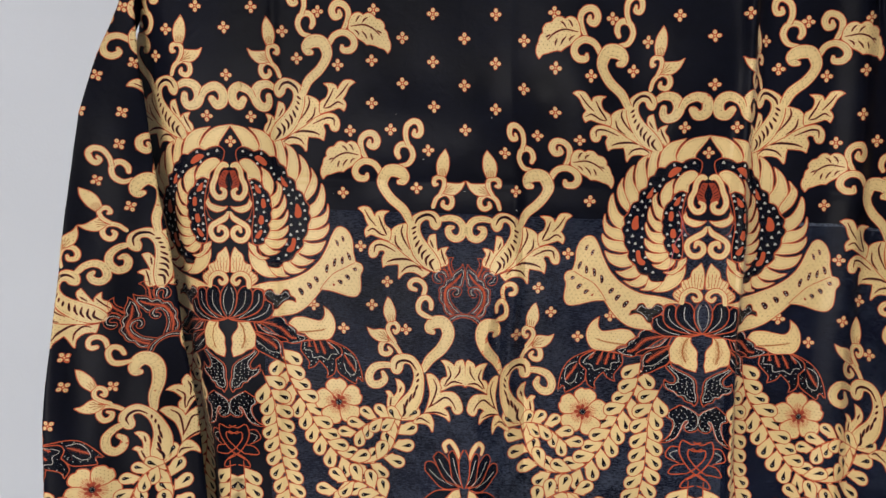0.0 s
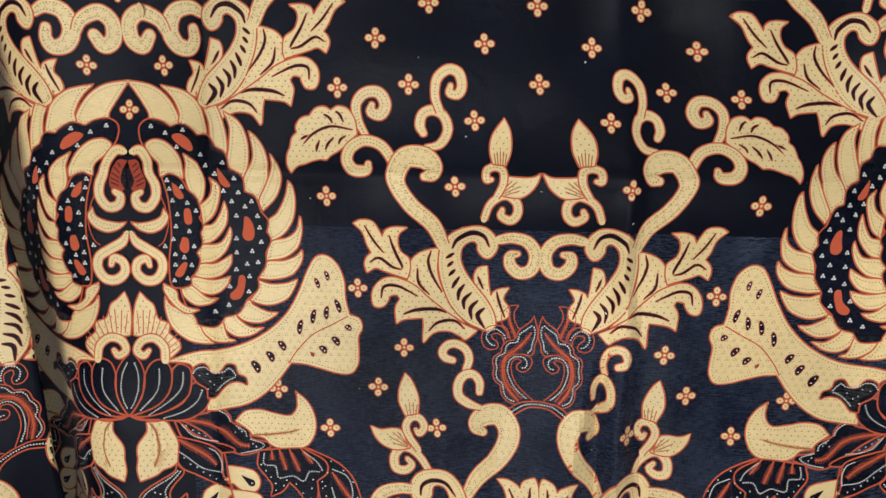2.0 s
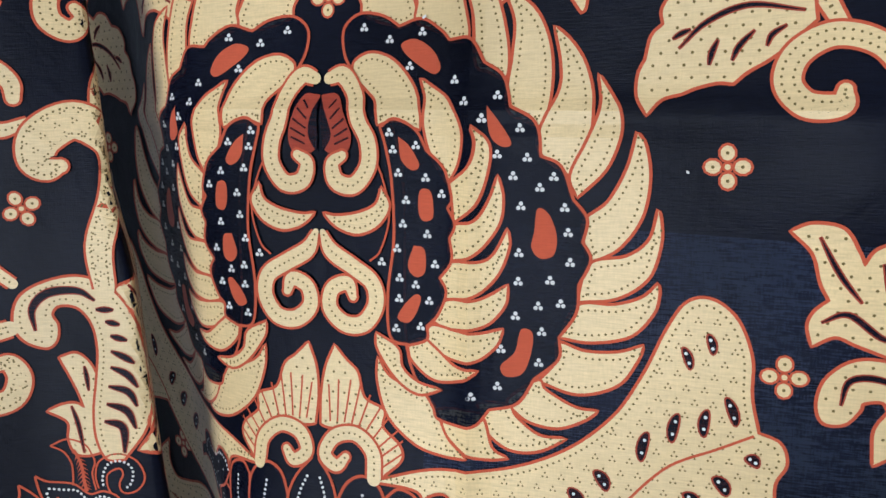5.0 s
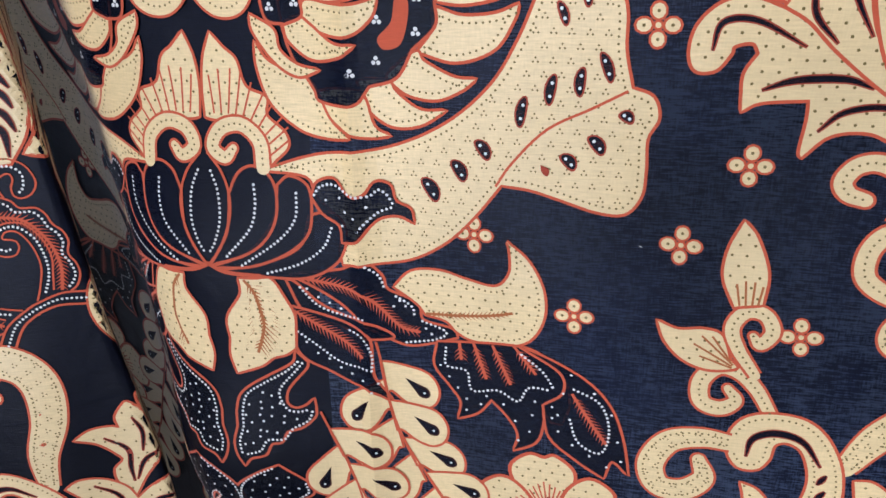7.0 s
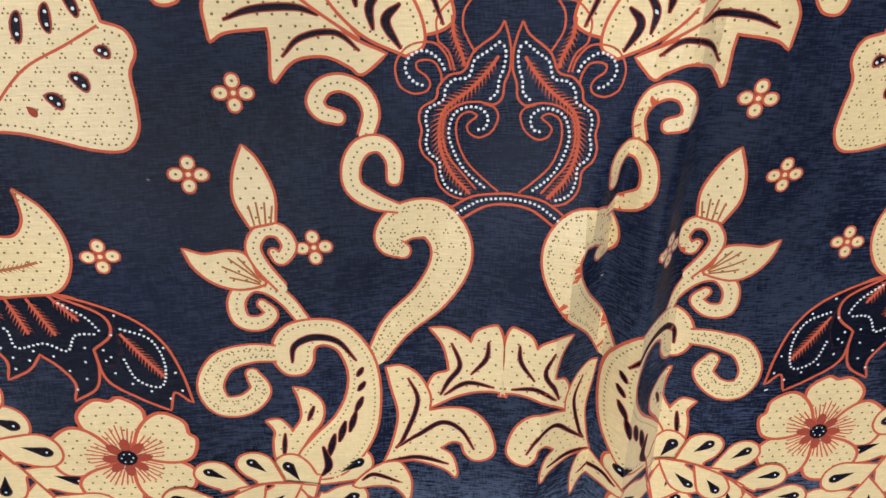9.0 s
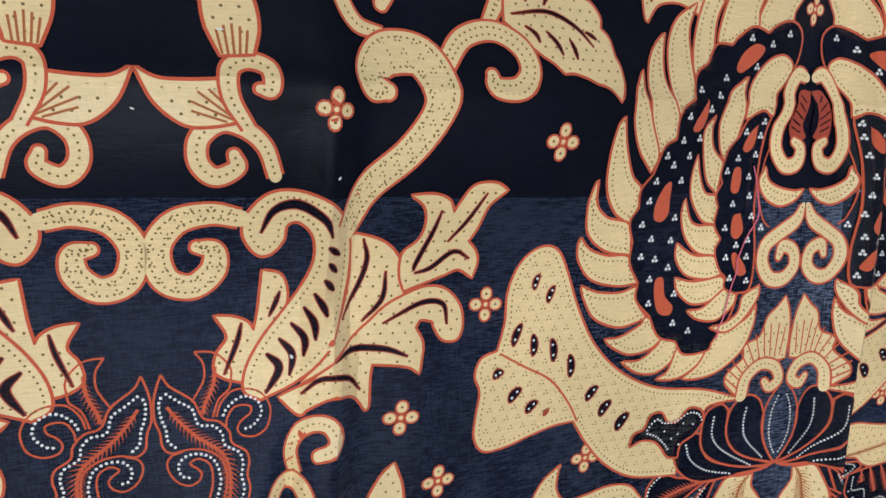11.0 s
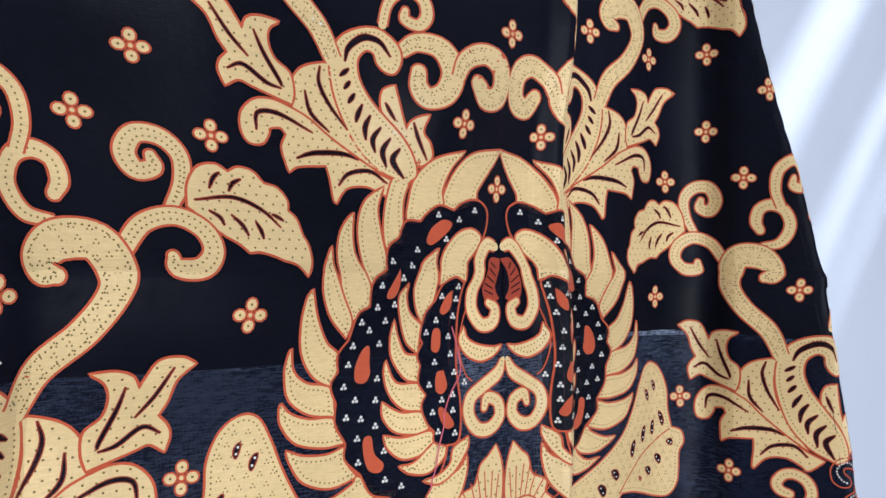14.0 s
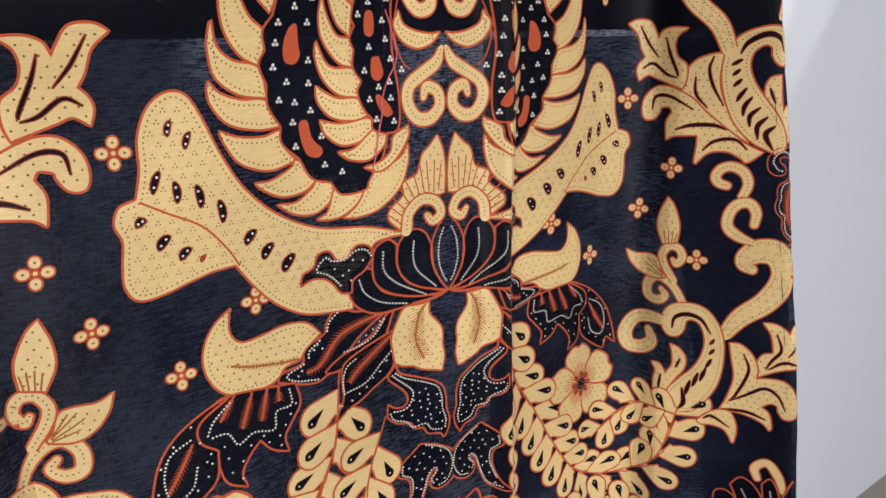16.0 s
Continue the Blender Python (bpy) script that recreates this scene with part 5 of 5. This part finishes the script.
def low_twig(pen):
    pen.scroll("cream", "e", "24.83,-4.99,0.48 24.15,-3.84,0.55 23.37,-3.11,0.59 22.55,-2.98,0.63 21.90,-3.72,0.68 21.98,-4.72,0.69 22.76,-4.95,0.65 23.35,-4.47,0.52 23.00,-3.93,0.34")
    pen.begin("bud")
    pen.shape("cream", "d", "19.95,-1.05! 20.82,-1.38 21.83,-1.27 22.58,-1.49 22.97,-2.54! 23.24,-2.93 22.10,-3.15 21.07,-2.80 20.32,-2.02")
    pen.line("brown", 0.09, "23.11,-2.80 21.78,-1.59")
    pen.line("brown", 0.09, "23.06,-2.86 21.48,-1.99")
    pen.line("brown", 0.09, "23.06,-2.94 21.74,-2.54")
    pen.line("brown", 0.09, "23.00,-2.65 22.20,-1.57")
    pen.begin("bud")
    pen.scroll("cream", "e", "24.00,-3.15,0.42 23.21,-1.98,0.53 22.94,-1.07,0.56 23.42,-0.34,0.55 24.15,-0.39,0.55 24.50,-1.09,0.56 24.08,-1.70,0.49 23.77,-1.36,0.28")
    pen.begin("bud")
    pen.shape("cream", "d", "23.01,3.56! 23.57,2.86 24.09,1.42 24.01,0.04! 22.92,-0.17! 22.41,1.07 22.51,2.32")
    pen.line("brown", 0.09, "23.12,-0.08 22.95,0.85")
    pen.line("brown", 0.09, "23.36,-0.09 23.28,1.00")
    pen.line("brown", 0.09, "23.60,-0.04 23.64,0.99")
    pen.line("brown", 0.09, "23.82,-0.00 23.96,0.82")

def low_scroll(pen):
    pen.scroll("cream", "et", "23.37,-6.61,0.76 22.13,-6.58,0.90 20.80,-7.05,1.04 20.11,-8.34,1.12 20.51,-9.44,1.09 21.61,-9.47,1.05 22.42,-8.66,0.89 22.14,-7.73,0.55")

FLOWERS = "8.35,40.85 10.34,37.20 16.31,36.39 13.51,43.62 21.48,43.98 25.53,40.26 21.16,37.11 29.84,43.52 34.13,40.27 29.84,37.06 25.49,34.04 34.15,33.92 21.18,31.22 29.91,30.88 18.01,27.30 23.78,27.61 34.18,27.80 28.96,24.83 3.97,44.07 -0.29,41.23 -0.28,34.74 16.89,18.54 27.34,19.50 19.20,10.89 22.98,5.79 20.70,2.31 12.21,2.04 16.54,-1.26 25.57,-1.19 3.25,28.99 -0.45,25.40"
JOINTS = ((11.15, 32.36), (26.30, 14.62), (28.03, -6.93))


# how the acanthus is stretched and slanted where it grows
SLANTS = {(acanthus, JOINTS[0]): ((1.025, 0.026, 11.154), (0.028, 1.022, 32.707)), (acanthus_body, JOINTS[0]): ((1.01, 0.01, 11.154), (0.01, 1.015, 32.6)),
          (acanthus, JOINTS[1]): ((-0.982, 0.125, 26.185), (0.028, 1.053, 14.986)), (acanthus_body, JOINTS[1]): ((-1.069, 0.134, 26.299), (0.086, 1, 14.657))}


def plant(flip, joint, parts):
    """The acanthus plant, drawn at one of its three places."""
    pen = Pen()
    for part, origin in parts:
        pen.place(flip if part in (acanthus, acanthus_body) else -flip, origin, joint)
        pen.slant = SLANTS.get((part, joint))
        part(pen)
    return pen


def drawn(*parts):
    pen = Pen()
    for part in parts:
        part(pen)
    return pen


J_TOP, J_MID = JOINTS[:2]
A, B = JOINTS[0], JOINTS[1]
CELL = [
    ("winged_medallion", drawn(medallion), "round medallion of cream feathers round a dark red bud"),
    ("fan_leaf", drawn(fan_leaf), "cream fan-shaped leaf with a curl"),
    ("bone_leaf", drawn(bone_wing), "cream dotted wing leaf with dark eyes"),
    ("lotus", drawn(lotus), "dark lotus with white dotted petals"),
    ("tail_leaves", drawn(tail_leaves), "dark and rust feathered leaves with white dots"),
    ("petal_tail", drawn(petal_tail), "dark hanging petals with rust outlines"),
    ("leaf_spray", drawn(leaf_spray), "cream leaf sprays with dark teardrops"),
    ("star_flower", drawn(star_flower), "cream five-petalled flower with dark heart"),
    ("centre_lotus", drawn(centre_lotus), "dark lotus with cream curls"),
    ("palmette", drawn(medal), "dark rust palmette with white dots"),
    ("comma_scroll", drawn(comma), "cream dotted comma-shaped scroll"),
    ("curl", drawn(curls), "small cream curls"),
    ("vine", plant(1, J_TOP, [(vine, B)]), "cream dotted vine with curls and leaf"),
    ("bud_twig", plant(1, J_TOP, [(twig, B)]), "cream twig with a pointed bud"),
    ("acanthus_leaf", plant(1, J_TOP, [(acanthus, A)]), "cream acanthus leaves with dark slits"),
    ("acanthus_stem", plant(1, J_TOP, [(acanthus_body, A)]), "curled cream acanthus stem with dark slits"),
    ("vine", plant(-1, J_MID, [(vine, B)]), "cream dotted vine with curls and leaf"),
    ("bud_twig", plant(-1, J_MID, [(twig, B)]), "cream twig with a pointed bud"),
    ("scroll", plant(-1, J_MID, [(scroll, B)]), "cream dotted scroll"),
    ("acanthus_leaf", plant(-1, J_MID, [(acanthus, A)]), "cream acanthus leaves with dark slits"),
    ("acanthus_stem", plant(-1, J_MID, [(acanthus_body, A)]), "curled cream acanthus stem with dark slits"),
    ("bud_twig", drawn(low_twig), "cream twig with a pointed bud"),
    ("scroll", drawn(low_scroll), "cream dotted scroll"),
    ("acanthus_leaf", drawn(low_leaves), "cream acanthus leaves with dark slits"),
    ("acanthus_stem", drawn(low_stem), "curled cream acanthus stem with dark slits"),
    ("scroll_chain", drawn(chain), "cream chain of curls"),
]
rank = 0
for name, pen, label in CELL:
    rank = (rank + 1) % 5
    pen.lift = [h + 3 * rank for h in pen.lift]
    made = sliced(pen)
    for axis in (-PERIOD, 0.0, PERIOD):
        for side in (-1, 1):
            stamp(name, made, axis, side, cloth, label)
            if axis < PERIOD:
                stamp(name, made, axis, side, cloth, label, lay_side)

for word in FLOWERS.split():
    fu, fv = [float(s) for s in word.split(",")]
    if abs(fu) < 1:
        fu = 0.0
    if abs(fu - HALF) < 1:
        fu = HALF
    pen = Pen()
    pen.blossom(fu, fv)
    made = sliced(pen)
    for axis in (-PERIOD, 0.0, PERIOD):
        for side in ((1,) if fu == 0 or fu == HALF else (-1, 1)):
            stamp("small_flower", made, axis, side, cloth)
            if axis < PERIOD:
                stamp("small_flower", made, axis, side, cloth, "", lay_side)

# ---- what the cloth hangs from ----
rail = tagged(new("hanging_rail"), "thin steel rail on two wall brackets, carrying the cloth", "rail")
STEEL, nodes_s, links_s, steel = material("brushed_steel")
steel.inputs["Base Color"].default_value, steel.inputs["Metallic"].default_value, steel.inputs["Roughness"].default_value = (0.5, 0.5, 0.5, 1), 1.0, 0.35
top_x, top_y, top_z = GRID[-1, :, 0], GRID[-1, :, 1], GRID[-1, :, 2]
rz = float(top_z.mean()) + 0.006
bm = bmesh.new()
bmesh.ops.create_cone(bm, cap_ends=True, segments=16, radius1=0.012, radius2=0.012, depth=1.6, matrix=Matrix.Translation((0.0, PLANE + 0.006, rz)) @ Matrix.Rotation(radians(90), 4, "Y"))
mesh_object("rod", bm, STEEL, rail)
for bx in (-0.74, 0.74):
    boxes("bracket", STEEL, (bx - 0.015, bx + 0.015, PLANE + 0.01, Y1, rz - 0.012, rz + 0.012), (bx - 0.03, bx + 0.03, Y1 - 0.008, Y1, rz - 0.05, rz + 0.05), parent=rail)


# ---- lint caught on the cotton ----
for k in range(22):
    lu, lv = random.uniform(4, 66), random.uniform(-16, 40)
    la, ls = random.uniform(0, math.pi), random.uniform(0.05, 0.13)
    ring = [(lu + ls * rr * math.cos(la + q), lv + ls * rr * 0.6 * math.sin(la + q)) for q, rr in zip(np.linspace(0, math.tau, 7)[:-1], (1.6, 0.7, 0.9, 1.3, 0.6, 0.8))]
    spots, _ = lay(np.array([p[0] for p in ring]), np.array([p[1] for p in ring]), np.full(6, 0.0024))
    mesh_from("lint", spots.tolist(), [tuple(range(6))], [INK["white"]], [0], cloth)


# ---- a loose thread and a tuft ----
def strand(name, path, width, mat):
    line = open_curve(np.array(path), 10)
    side = normals(line, False) * width / 2
    rim = np.vstack([line + side, line - side])
    n = len(line)
    spots, _ = lay(rim[:, 0], rim[:, 1], 0.0026 + 0.0005 * np.sin(np.arange(2 * n) % n * 0.7))
    mesh_from(name, spots.tolist(), [(i, i + 1, n + i + 1, n + i) for i in range(n - 1)], [mat], [0] * (n - 1), cloth)["label"] = "loose end of pink cotton thread"


strand("thread", ((64.5, 17.3), (65.1, 14.9), (64.1, 12.9), (63.9, 11.6), (63.3, 9.0), (63.1, 8.1)), 0.09, cloth_material("pink_thread", (0.5, 0.11, 0.14), 0.1))
tuft = [(1.7, 32.9), (2.1, 32.85), (2.25, 33.4), (2.0, 33.9), (1.75, 33.7), (1.6, 33.3)]
spots, _ = lay(np.array([p[0] for p in tuft]), np.array([p[1] for p in tuft]), np.array([0.002, 0.002, 0.004, 0.006, 0.005, 0.003]))
mesh_from("lint", spots.tolist(), [tuple(range(6))], [INK["cream"]], [0], cloth)
